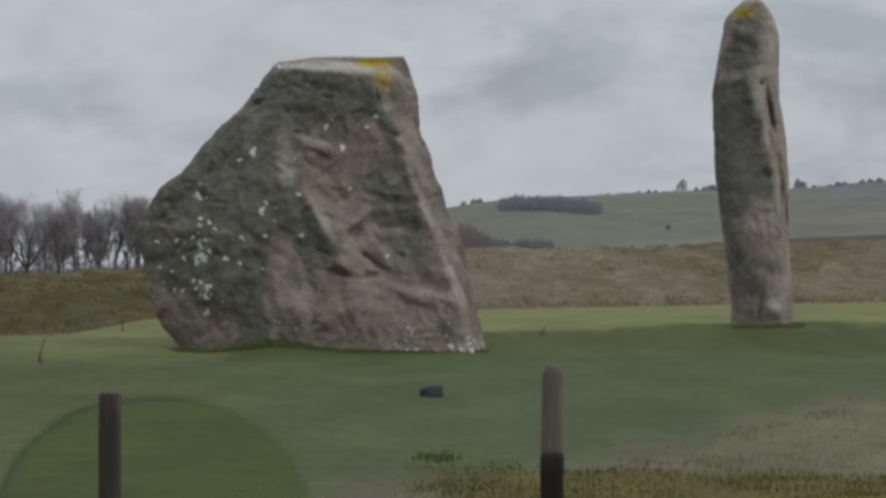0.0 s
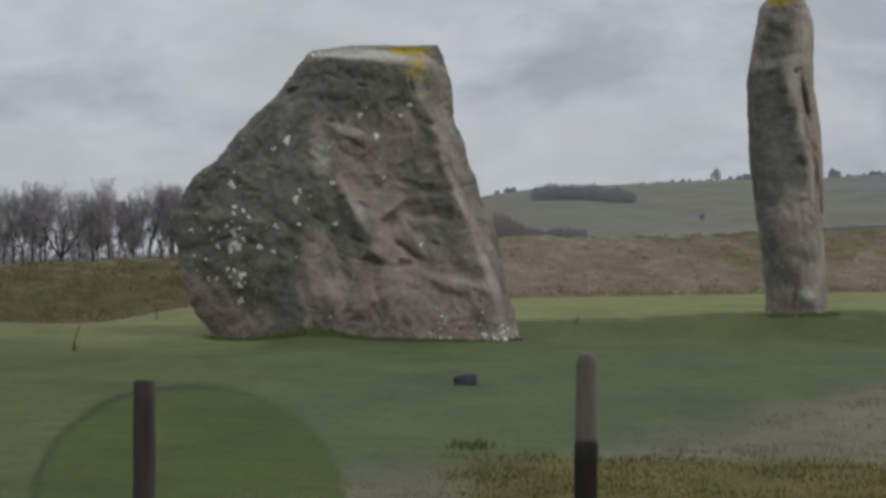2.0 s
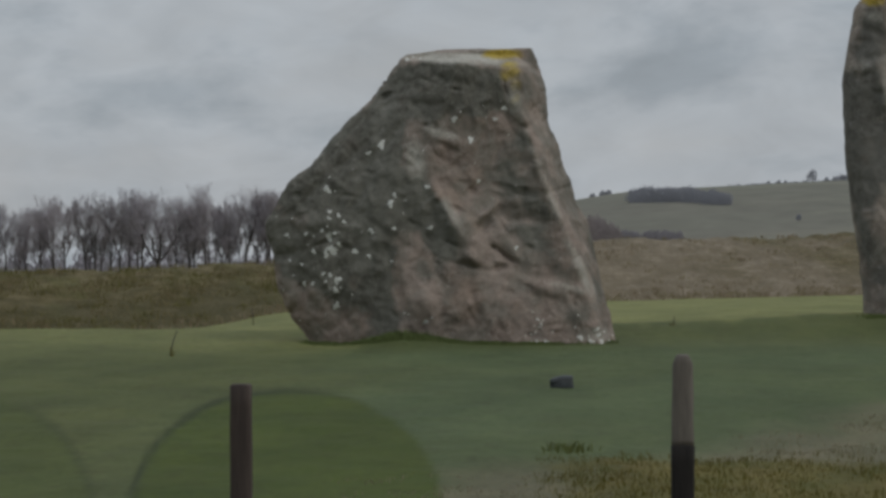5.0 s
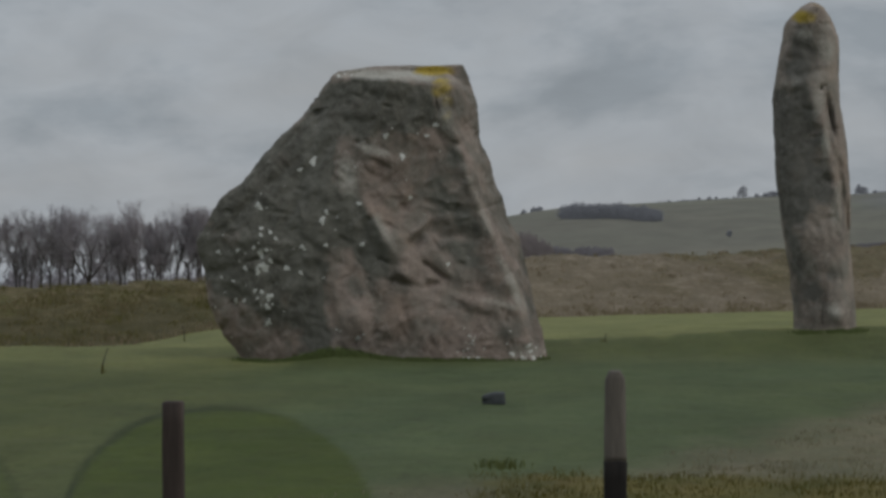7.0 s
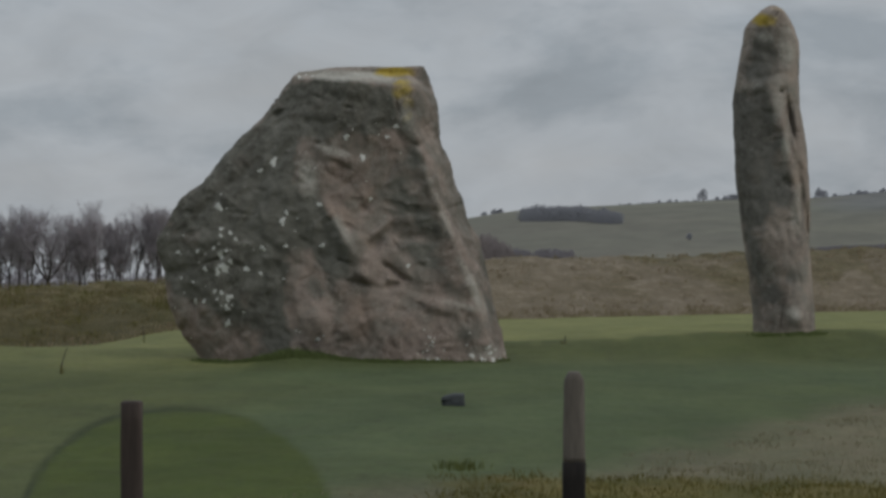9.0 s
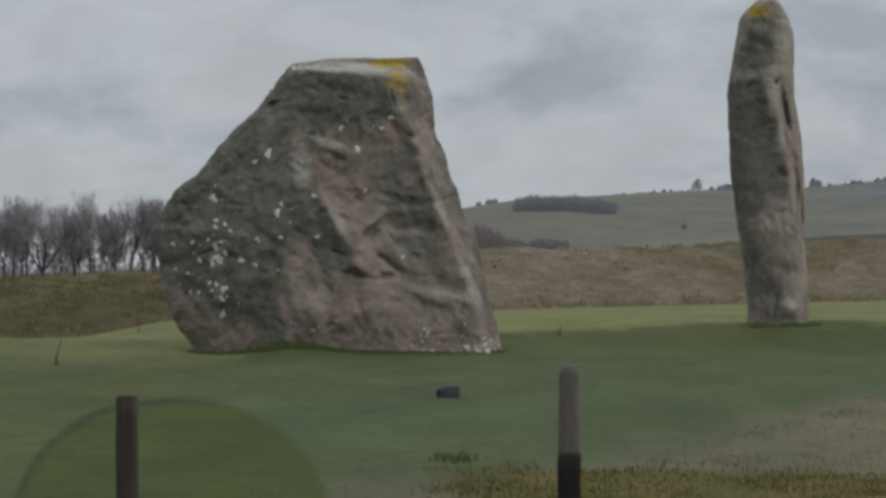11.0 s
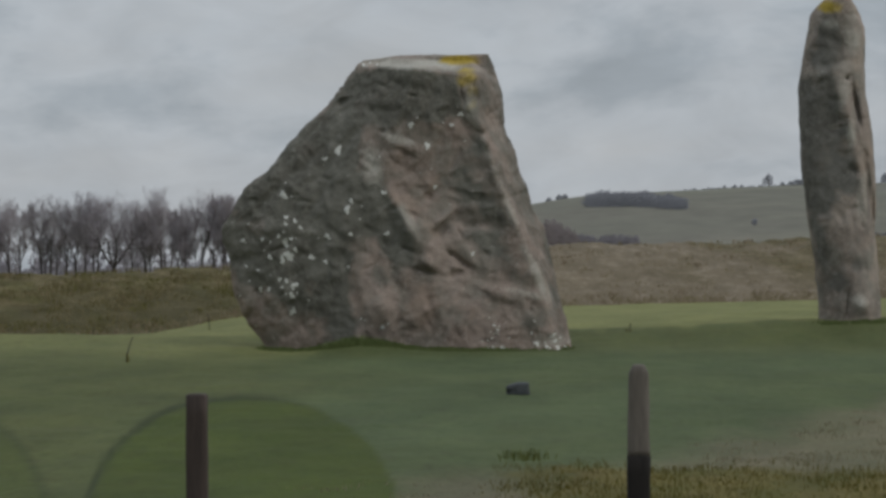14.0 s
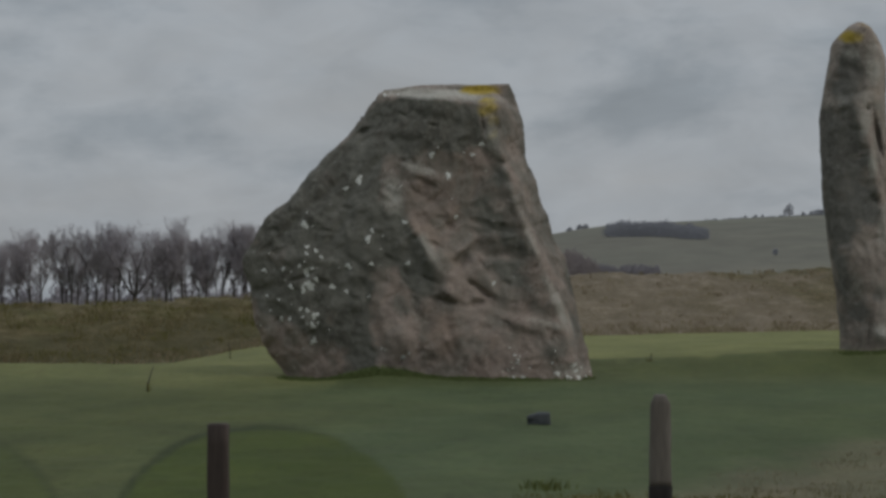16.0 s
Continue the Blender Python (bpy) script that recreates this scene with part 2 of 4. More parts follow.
def bank_mat():
    k = Mat("rough_bank_grass", 0.95)
    green, dark, _ = k.zones("zone")
    mid, fine, streak = k.noise(0.55, 6, 0.65), k.noise(5, 5, 0.7), k.noise(2.2, 6, 0.68, (0.5, 0.3, 2.4))
    c = k.mix(k.ramp(mid, 0.35, 0.68), (0.128, 0.105, 0.068), (0.174, 0.141, 0.098))
    c = k.mix(k.ramp(streak, 0.52, 0.66), c, (0.216, 0.178, 0.130))
    g = k.mix(k.ramp(streak, 0.40, 0.62), (0.060, 0.050, 0.018), (0.134, 0.109, 0.056))
    g = k.mix(k.math("MULTIPLY", k.ramp(mid, 0.50, 0.64), 0.45), g, (0.086, 0.086, 0.026))
    c = k.mix(green, c, g)
    c = k.mix(dark, c, (0.055, 0.050, 0.022))
    c = k.mix(0.5, c, k.mix(1.0, c, k.ramp(fine, 0.3, 0.7, (0.6, 0.6, 0.6), (1.4, 1.4, 1.4)), "MULTIPLY"))
    return k.done(c, k.math("ADD", fine, mid), 0.7, 0.2)


M_BANK = bank_mat()


def hill_mat():
    k = Mat("downland_grass", 0.95)
    big, band, mid = k.noise(0.006, 4), k.noise(0.012, 5, 0.6, (0.5, 1, 4)), k.noise(0.09, 5, 0.65, (1, 0.35, 1))
    scrub, _, _ = k.zones("zone")
    c = k.mix(k.ramp(big, 0.38, 0.62), (0.147, 0.137, 0.106), (0.126, 0.130, 0.095))
    c = k.mix(k.math("MULTIPLY", k.ramp(band, 0.5, 0.64), 0.7), c, (0.146, 0.142, 0.104))
    c = k.mix(k.math("MULTIPLY", k.ramp(band, 0.46, 0.36), 0.6), c, (0.112, 0.107, 0.086))
    c = k.mix(k.math("MULTIPLY", scrub, 0.8), c, k.mix(k.ramp(mid, 0.4, 0.6), (0.106, 0.108, 0.108), (0.128, 0.130, 0.126)))
    c = k.mix(0.45, c, k.mix(1.0, c, k.ramp(mid, 0.32, 0.68, (0.72, 0.72, 0.72), (1.28, 1.28, 1.28)), "MULTIPLY"))
    return k.done(c)


M_HILL = hill_mat()


# ---- helpers of this scene ----
def sm(a, b, x):
    t = np.clip((x - a) / (b - a), 0.0, 1.0)
    return t * t * (3 - 2 * t)


def fbm(x, y, z=0.0, octaves=4):
    return noise.fractal((x, y, z), 0.9, 2.1, octaves)


def mesh_of(name, verts, faces, mats, smooth=True):
    me = bpy.data.meshes.new(name)
    me.from_pydata([tuple(v) for v in verts], [], faces)
    for m in mats if isinstance(mats, (list, tuple)) else [mats]:
        me.materials.append(m)
    if smooth:
        me.polygons.foreach_set("use_smooth", [True] * len(me.polygons))
    me.update()
    return me


def colours(me, name, rgb):
    a = me.color_attributes.new(name, "FLOAT_COLOR", "POINT")
    out = np.ones((len(rgb), 4), dtype=np.float32)
    out[:, :3] = np.clip(rgb, 0, 1)
    a.data.foreach_set("color", out.ravel())


def part(name, me, parent, label="", place=(0, 0, 0)):
    ob = new(name, me)
    ob.parent = parent
    ob.location = place
    return tagged(ob, label)


def thing(name, place=(0, 0, 0)):
    ob = new(name)
    ob.location = place
    ob.empty_display_size = 0.2
    return ob


def grid_faces(nu, nv, wrap=False):
    f = []
    for j in range(nv - 1):
        for i in range(nu if wrap else nu - 1):
            k = (i + 1) % nu
            f.append((j * nu + i, j * nu + k, (j + 1) * nu + k, (j + 1) * nu + i))
    return f


# ---- ground ----
def crest(x):
    return 0.06 + 0.30 * sm(-2.5, 6.5, x)


def bank_foot(x):
    return np.interp(x, [-40, -16, -11, 2, 20, 50], [84, 99, 105, 119, 125, 128])


def foot_level(x):
    return np.interp(x, [-40, -16, -11, -5, 2, 20, 50], [-3.6, -2.38, -1.62, -1.55, -1.56, -1.32, -1.2])


def ground_z(x, y):
    """The height of the field: a low rise under the stones, then down to the foot of the bank and away behind it."""
    yc = 44.0
    near = -0.12 + 0.085 * sm(16, 36, y)
    top = crest(x)
    z1 = near + (top + 0.01) * sm(40.6, 44.2, y)
    along = x * np.clip(105.0 / np.maximum(y, 44.0), 1.0, 2.4)
    yb = bank_foot(along)
    t = np.clip((y - yc) / (yb - yc), 0, None)
    z2 = z1 + (foot_level(along) - top) * np.clip(t, 0, 1)
    beyond = np.clip(y - yb, 0, None)
    z = z2 - 0.0165 * beyond
    return z


def ground_at(x, y):
    return float(ground_z(np.array(float(x)), np.array(float(y)))) + bumps(x, y)


def bumps(x, y):
    d = math.hypot(x, y)
    if d > 140:
        return 0.0
    rise = 0.13 * math.exp(-((x + 2.3) / 0.6) ** 2) * math.exp(-((y - 40.6) / 1.0) ** 2)
    return rise + 0.035 * fbm(x * 0.5, y * 0.35) + 0.012 * fbm(x * 2.5, y * 2.0, 3.0)


def make_ground():
    ys = np.concatenate([-np.geomspace(4600, 8, 14), np.linspace(-6, 14, 8), np.arange(14.6, 56, 0.17),
                         np.linspace(57, 140, 70), np.geomspace(145, 4700, 40)])
    us = np.concatenate([-np.geomspace(1, 0.06, 9), np.linspace(-0.05, 1.05, 300), 1 + np.geomspace(0.06, 1, 9)])
    verts, rgb, patch = [], [], []
    for y in ys:
        half = 1.5 + 0.235 * abs(y)
        for u in us:
            v = 2 * u - 1
            x = half * v if abs(v) <= 1.1 else half * v + np.sign(v) * (abs(v) - 1.1) ** 2 * 2200
            z = float(ground_z(np.array(x), np.array(y))) + bumps(x, y)
            verts.append((x, y, z))
            n1, n2 = fbm(x * 0.45, y * 0.2, 5), fbm(x * 2.2, y * 0.9, 9)
            # dry, tall grass spreads from the verge towards the stones on one side
            tan = sm(-0.3, 0.5, (x - 0.55 - max(0.0, y - 20.5) * 0.34) * 0.45 + 0.30 * n1 + 0.14 * n2) * sm(34, 27, y)
            tan = max(tan, sm(21.5, 19.2, y + 1.2 * n1) * sm(-1.3, -0.6, x + 0.5 * n1))
            light = sm(43.3, 44.4, y + 0.7 * n2 + 0.3 * n1) if x > -3 else 0.82 * sm(34.0, 45.0, y + 2.5 * n1)
            # the window reflection's lower edge, painted as a change of grass colour
            olive = sm(21.4, 20.8, y + 0.35 * n2 + 0.5 * sm(1.5, 4.0, x)) * max(sm(-0.25, 0.15, x + 0.25 * n2), 0.8 * sm(15.5, 13.5, y + n2))
            # where the glass veil's haze is put into the grass colour
            veil_haze = sm(-4.2, -1.2, x + 0.8 * n1) * sm(43.5, 36, y) * (0.75 + 0.25 * sm(-0.4, 0.4, n1))
            # window-glass reflection put into the grass colour: a clear round gap, dark rim
            inside = 15 < y < 40
            low = max(0.0, (0.48 - 8.6 / max(y, 10.0)) / 0.192)
            wide = (x / max(y, 10.0) + 0.1025) / 0.0565
            e = math.hypot(wide, low)
            veil_gap = float(sm(1.01, 0.97, e + 0.012 * n2)) if inside else 0.0
            refl_rim = max(0.0, 1 - abs(e - 0.985) / 0.042) * float(sm(0.75, -0.4, wide)) if inside else 0.0
            # right edge of a second ring of that reflection
            wide2 = (x / max(y, 10.0) + 0.226) / 0.0535
            refl_rim2 = max(0.0, 1 - abs(math.hypot(wide2, low) - 0.985) / 0.05) * float(sm(0.4, 0.7, wide2)) if inside else 0.0
            refl_rim = max(refl_rim, 0.55 * refl_rim2)
            veil_gap = max(veil_gap, 0.5 * float(sm(1.01, 0.95, math.hypot(wide2, low))) if inside else 0.0)
            rgb.append((tan, light, olive))
            patch.append((veil_haze, veil_gap, refl_rim))
    me = mesh_of("ground", verts, grid_faces(len(us), len(ys)), M_GROUND)
    colours(me, "zone", np.array(rgb)), colours(me, "patch", np.array(patch))
    return tagged(new("ground", me), "grass field rising gently to the standing stones", "ground", kind="structure")


make_ground()


def bank_z(x, s):
    """The bank's height above the field where s runs from its foot (0) over its top (1) to its back (2)."""
    top = np.interp(x, [-60, -18, -12.4, 2, 8.2, 21.4, 50], [-0.2, -0.06, 0.14, 1.00, 1.0, 1.5, 2.0])
    foot = foot_level(x) - 0.25
    if s <= 1:
        return foot + (top - foot) * (0.35 * s + 0.65 * sm(0, 1, s))
    return top - (top - foot + 1.0) * sm(0, 1, s - 1)


def make_bank():
    xs, ss = np.arange(-62, 62.1, 0.22), np.concatenate([np.linspace(0, 1, 34), np.linspace(1.05, 2, 14)])
    verts, rgb = [], []
    for s in ss:
        for x in xs:
            y = float(bank_foot(x)) - 1.0 + 10.5 * s
            z = float(bank_z(x, s)) + (0.16 * fbm(x * 0.5, y * 0.5, 2) + 0.10 * fbm(x * 1.7, s * 9, 7)) * min(1, 0.35 + s * 4)
            verts.append((x, y, z))
            n = fbm(x * 0.35, s * 2.0, 4)
            green = max(sm(-7.5, -10, x + 1.5 * n), 0.8 * sm(0.78, 0.98, s + 0.12 * n) * sm(6.5, 8.5, x))
            green = max(green, 0.55 * sm(-0.05, 0.3, n) * sm(0.25, 0.55, s) * sm(5, 9, x))
            dark = sm(-9.5, -13.0, x + 2 * n) * sm(0.03, 0.15, s) * sm(0.70, 0.45, s + 0.2 * n) * 0.6
            rgb.append((green, dark, 0))
    me = mesh_of("bank", verts, grid_faces(len(xs), len(ss)), M_BANK)
    colours(me, "zone", np.array(rgb))
    return tagged(new("bank", me), "earth bank covered with rough brown winter grass", "bank", kind="structure")


make_bank()


def hill_z(x, y):
    ridge = np.interp(x * 1200.0 / np.maximum(y, 600.0), [-500, -200, -110, -70, -30, 4, 28, 67, 113, 154, 190, 260, 500],
                      [-60, -40, -16, -3, 7, 12.2, 15.6, 17.6, 19.7, 20.5, 23.6, 26, 30])
    s = sm(430, 1230, y) ** 0.8
    front = -14 + (ridge + 14) * s
    return front - 0.05 * np.clip(y - 1230, 0, None) - 30 * sm(1350, 2400, y)


def make_hill():
    xs, ys = np.linspace(-420, 520, 190), np.concatenate([np.linspace(430, 1230, 50), np.linspace(1250, 2400, 16)])
    verts = [(x, y, float(hill_z(np.array(x), np.array(y))) + 0.5 * fbm(x * 0.02, y * 0.01)) for y in ys for x in xs]
    me = mesh_of("hill", verts, grid_faces(len(xs), len(ys)), M_HILL)
    # bare scrub greys the far slope beyond the tall stone, and the foot beside the copse
    zone = np.zeros((len(verts), 3))
    for i, (x, y, z) in enumerate(verts):
        n = 0.5 * fbm(x * 0.012, y * 0.006, 3)
        zone[i, 0] = max(sm(0.120, 0.150, x / y + 0.02 * n) * sm(820, 960, y + 120 * n), 0.7 * sm(0.045, 0.012, x / y + 0.02 * n) * sm(760, 640, y + 60 * n))
    colours(me, "zone", zone)
    return tagged(new("hill", me), "long low downland hill of grey-green pasture", "hill", kind="structure")


make_hill()


# ---- standing stones ----
def region(px, pz, ring, soft):
    """1 inside a ring of corners, falling to 0 over the width soft across its edge."""
    inside = np.zeros(len(px), dtype=bool)
    near = np.full(len(px), 1e9)
    for (ax, az), (bx, bz) in zip(ring, ring[1:] + ring[:1]):
        crosses = (az > pz) != (bz > pz)
        at = ax + (pz - az) / ((bz - az) or 1e-9) * (bx - ax)
        inside ^= crosses & (px < at)
        dx, dz = bx - ax, bz - az
        t = np.clip(((px - ax) * dx + (pz - az) * dz) / (dx * dx + dz * dz + 1e-9), 0, 1)
        near = np.minimum(near, np.hypot(px - ax - t * dx, pz - az - t * dz))
    return sm(-soft, soft, np.where(inside, near, -near))


def make_stone(name, levels, back, centre_y, front_of, marks, zones, mat, grain, seed, nu=300, dz=0.024, cap=0.3, tilt=0.0, regions=(), square=3.2):
    """A stone lofted from its width at a few heights. front_of(u, v) gives the front's depth (u across, v up, 0 to 1);
    marks are hollows (+) and swellings (-): x, z, half length, half width, slope in degrees, depth."""
    zs = np.arange(levels[0][0], levels[-1][0] + 1e-6, dz)
    lz, ll, lr = (np.array(c) for c in zip(*levels))
    left, right = np.interp(zs, lz, ll), np.interp(zs, lz, lr)
    for _ in range(3):
        left[1:-1] = (left[:-2] + 2 * left[1:-1] + left[2:]) / 4
        right[1:-1] = (right[:-2] + 2 * right[1:-1] + right[2:]) / 4
    span = zs[-1] - zs[0]
    verts = []
    half = nu // 2
    for z, a, b in zip(zs, left, right):
        v = (z - zs[0]) / span
        for i in range(nu):
            if i < half:
                u = i / half
                u = 0.5 - 0.5 * math.cos(math.pi * u) * (0.35 + 0.65 * abs(math.cos(math.pi * u)) ** 0.3)
                side = (1 - abs(2 * u - 1) ** (3.2 if u < 0.5 else square)) ** 0.5
                y = -front_of(u, v) * side
            else:
                u = 1 - (i - half) / half
                u = 0.5 - 0.5 * math.cos(math.pi * u)
                y = back * (1 - 0.45 * v) * (1 - abs(2 * u - 1) ** 2.6) ** 0.6
            verts.append([a + (b - a) * u, centre_y + y, z])
    co = np.array(verts)
    co[:, 2] += tilt * sm(zs[-1] - 0.45, zs[-1], co[:, 2]) * sm(left[-1], right[-1], co[:, 0])
    faces = grid_faces(nu, len(zs), wrap=True)
    # the top closes in a low dome
    base = len(co) - nu
    mid = co[base:].mean(axis=0)
    rings = []
    for r, h in ((0.8, 0.35), (0.5, 0.75), (0.2, 1.0)):
        ring = mid + (co[base:] - mid) * r
        ring[:, 2] += cap * h
        rings.append(ring)
    co = np.concatenate([co, *rings, mid[None] + [[0, 0, cap]]])
    for k in range(3):
        o = base + k * nu
        faces += [(o + i, o + (i + 1) % nu, o + nu + (i + 1) % nu, o + nu + i) for i in range(nu)]
    o = base + 3 * nu
    faces += [(o + i, o + (i + 1) % nu, len(co) - 1) for i in range(nu)]
    # carving on the front
    front = co[:, 1] < centre_y + 0.05
    for x, z, ln, wd, slope, depth in marks:
        c, s = math.cos(radians(slope)), math.sin(radians(slope))
        dx, dzz = co[:, 0] - x, co[:, 2] - z
        wob = 0.25 * np.sin(dx * 9 + z * 5) * wd
        p, q = (dx * c + dzz * s) / ln, (-dx * s + dzz * c + wob) / wd
        co[:, 1] += np.where(front, depth * np.exp(-p * p - q * q), 0)
    me = mesh_of(name, co, faces, mat)
    normals = np.zeros(len(co) * 3)
    me.vertices.foreach_get("normal", normals)
    normals = normals.reshape(-1, 3)
    for i, (p, nrm) in enumerate(zip(co, normals)):
        x, y, z = p
        n = 0.6 * fbm(x * 0.9, y * 0.9, z * 0.8 + seed, 3) + 0.30 * fbm(x * 2.8, y * 2.8, z * 2.3 + seed, 3) + 0.20 * fbm(x * 8, y * 8, z * 6 + seed, 3)
        ridge = 0.36 * (min(0.22, abs(noise.noise((x * 2.6 + seed, y * 2.6, z * 2.0)))) - 0.2) + 0.3 * (min(0.2, abs(noise.noise((x * 6.1, y * 6.1 + seed, z * 4.2)))) - 0.18)
        edge = 0.75 if abs(nrm[1]) < 0.35 else 1.0
        co[i] = p + nrm * (n + ridge) * grain * edge
    me.vertices.foreach_set("co", co.ravel())
    rgb = np.zeros((len(co), 3))
    for ch, x, z, rx, rz, strength, slope in zones:
        c, s = math.cos(radians(slope)), math.sin(radians(slope))
        dx, dzz = co[:, 0] - x, co[:, 2] - z
        g = strength * np.exp(-(((dx * c + dzz * s) / rx) ** 2 + ((-dx * s + dzz * c) / rz) ** 2) ** 1.3)
        if strength > 0:
            rgb[:, ch] = np.maximum(rgb[:, ch], g)
        else:
            rgb[:, ch] = np.maximum(0, rgb[:, ch] + g)
    shake = np.array([0.10 * noise.noise_vector((x * 2.1, y * 2.1, z * 2.1 + seed)) + 0.06 * noise.noise_vector((x * 6.5, y * 6.5, z * 6.5 + seed)) for x, y, z in co])
    for ch, strength, soft, ring in regions:
        g = region(co[:, 0] + shake[:, 0], co[:, 2] + shake[:, 2], ring, soft) * strength
        rgb[:, ch] = np.maximum(rgb[:, ch], g)
    wob = np.array([0.45 * fbm(x * 1.6, y * 1.6, z * 1.6 + seed + 20, 3) for x, y, z in co])
    rgb = np.where(rgb > 0.02, rgb + wob[:, None] * np.minimum(1, rgb * 3), rgb)
    colours(me, "weather_light", rgb)
    me.update()
    return new(name, me)


SX, SZ, SY = -1.928, -0.031, 41.2          # foot of the broad stone
K = 120.15


def broad(px, pz):
    """Plan of the broad stone: hundredths of its drawing to metres."""
    return SX + (px - 660) / K, SZ + (600 - pz) / K


LEVELS = [(z, *xs) for z, xs in (
    (-0.35, (-3.78, 0.66)), (-0.03, (-3.89, 0.64)), (0.30, (-4.14, 0.56)), (0.80, (-4.35, 0.43)), (1.25, (-4.42, 0.34)),
    (1.50, (-4.52, 0.29)), (1.75, (-4.55, 0.22)), (2.05, (-4.37, 0.06)), (2.35, (-4.17, -0.01)), (2.47, (-4.03, -0.09)),
    (2.55, (-3.86, -0.11)), (2.88, (-3.59, -0.20)), (3.22, (-3.29, -0.36)), (3.46, (-3.06, -0.38)), (3.72, (-2.84, -0.39)),
    (3.97, (-2.66, -0.49)), (4.12, (-2.53, -0.56)), (4.20, (-2.42, -0.60)))]


def broad_front(u, v):
    ridge = 0.975 - 0.11 * v                      # a blunt edge runs down one side
    y = 0.95 - 0.35 * v
    y -= 0.75 * max(0.0, u - ridge) / (1 - ridge) * (0.55 + 0.3 * (1 - v))
    y += 0.06 * math.exp(-((u - ridge) / 0.04) ** 2)
    y -= 0.06 * math.exp(-((u - ridge + 0.15) / 0.11) ** 2) * float(sm(0.05, 0.3, v) * sm(0.95, 0.7, v))   # a long hollow beside it
    y -= 0.95 * max(0.0, 0.46 - u)                # the other half lies further back
    y -= 0.60 * max(0.0, (v - 0.985 + 0.058 * u) / 0.045)   # the top slopes back
    return max(0.05, y)


B_MARKS = []
for px, pz, ln, wd, slope, depth in (
        (800, 384, 50, 8, -10, 0.10), (742, 396, 22, 8, 38, 0.20), (722, 333, 22, 6, 35, 0.12), (688, 388, 62, 17, -60, -0.19), (745, 372, 20, 10, 30, -0.10), (716, 452, 16, 12, 0, -0.12),
        (712, 466, 24, 6, -12, 0.13), (775, 447, 28, 6, -32, 0.24), (768, 470, 14, 5, 20, 0.14), (805, 341, 46, 8, 2, 0.09),
        (800, 235, 42, 8, -52, 0.13), (820, 300, 34, 26, -50, 0.08), (640, 425, 40, 55, 10, 0.15), (590, 505, 85, 10, -76, 0.13), (622, 520, 70, 26, -76, -0.09), (664, 398, 48, 9, -60, 0.06), (748, 381, 20, 6, 38, 0.16), (800, 375, 46, 16, -20, 0.10), (880, 505, 46, 9, -18, -0.035), (900, 525, 40, 12, -35, 0.03),
        (850, 508, 48, 10, -22, -0.09), (690, 535, 70, 34, 0, -0.10), (372, 446, 36, 10, 10, 0.15), (690, 250, 50, 14, -15, -0.08),
        (556, 262, 70, 10, 48, 0.09), (470, 300, 80, 9, 42, 0.11), (430, 350, 50, 8, 55, 0.08), (530, 330, 60, 9, 60, 0.07),
        (866, 365, 170, 14, -69, -0.08), (890, 350, 130, 7, -70, 0.06), (805, 222, 26, 7, -35, 0.12), (838, 420, 90, 16, -68, 0.05), (900, 545, 30, 10, -60, -0.08),
        (660, 490, 30, 8, -30, 0.05), (735, 510, 30, 6, 15, 0.05), (690, 565, 30, 8, -8, 0.04), (640, 575, 30, 9, 20, 0.04), (480, 540, 60, 10, -50, 0.08), (560, 400, 40, 7, -35, 0.07), (620, 180, 60, 8, -10, 0.06),
        (720, 170, 50, 9, 70, 0.06), (505, 430, 50, 8, 30, 0.06), (415, 500, 40, 9, -60, 0.07), (760, 275, 26, 6, 65, 0.07)):
    x, z = broad(px, pz)
    B_MARKS.append((x, z, ln / K, wd / K, slope, depth * (0.48 if depth > 0 else 0.80)))
# small pits, chips and short cracks over the face
rnd = random.Random(64)
for _ in range(150):
    x, z = broad(rnd.uniform(380, 930), rnd.uniform(120, 590))
    ln = rnd.uniform(5, 20)
    B_MARKS.append((x, z, ln / K, rnd.uniform(3.0, 4.5 + 0.15 * ln) / K, rnd.choice((-65, -40, -15, 30, 55)) + rnd.uniform(-14, 14), rnd.choice((1, 1, 1, -0.8)) * rnd.uniform(0.018, 0.05)))
B_ZONES = []
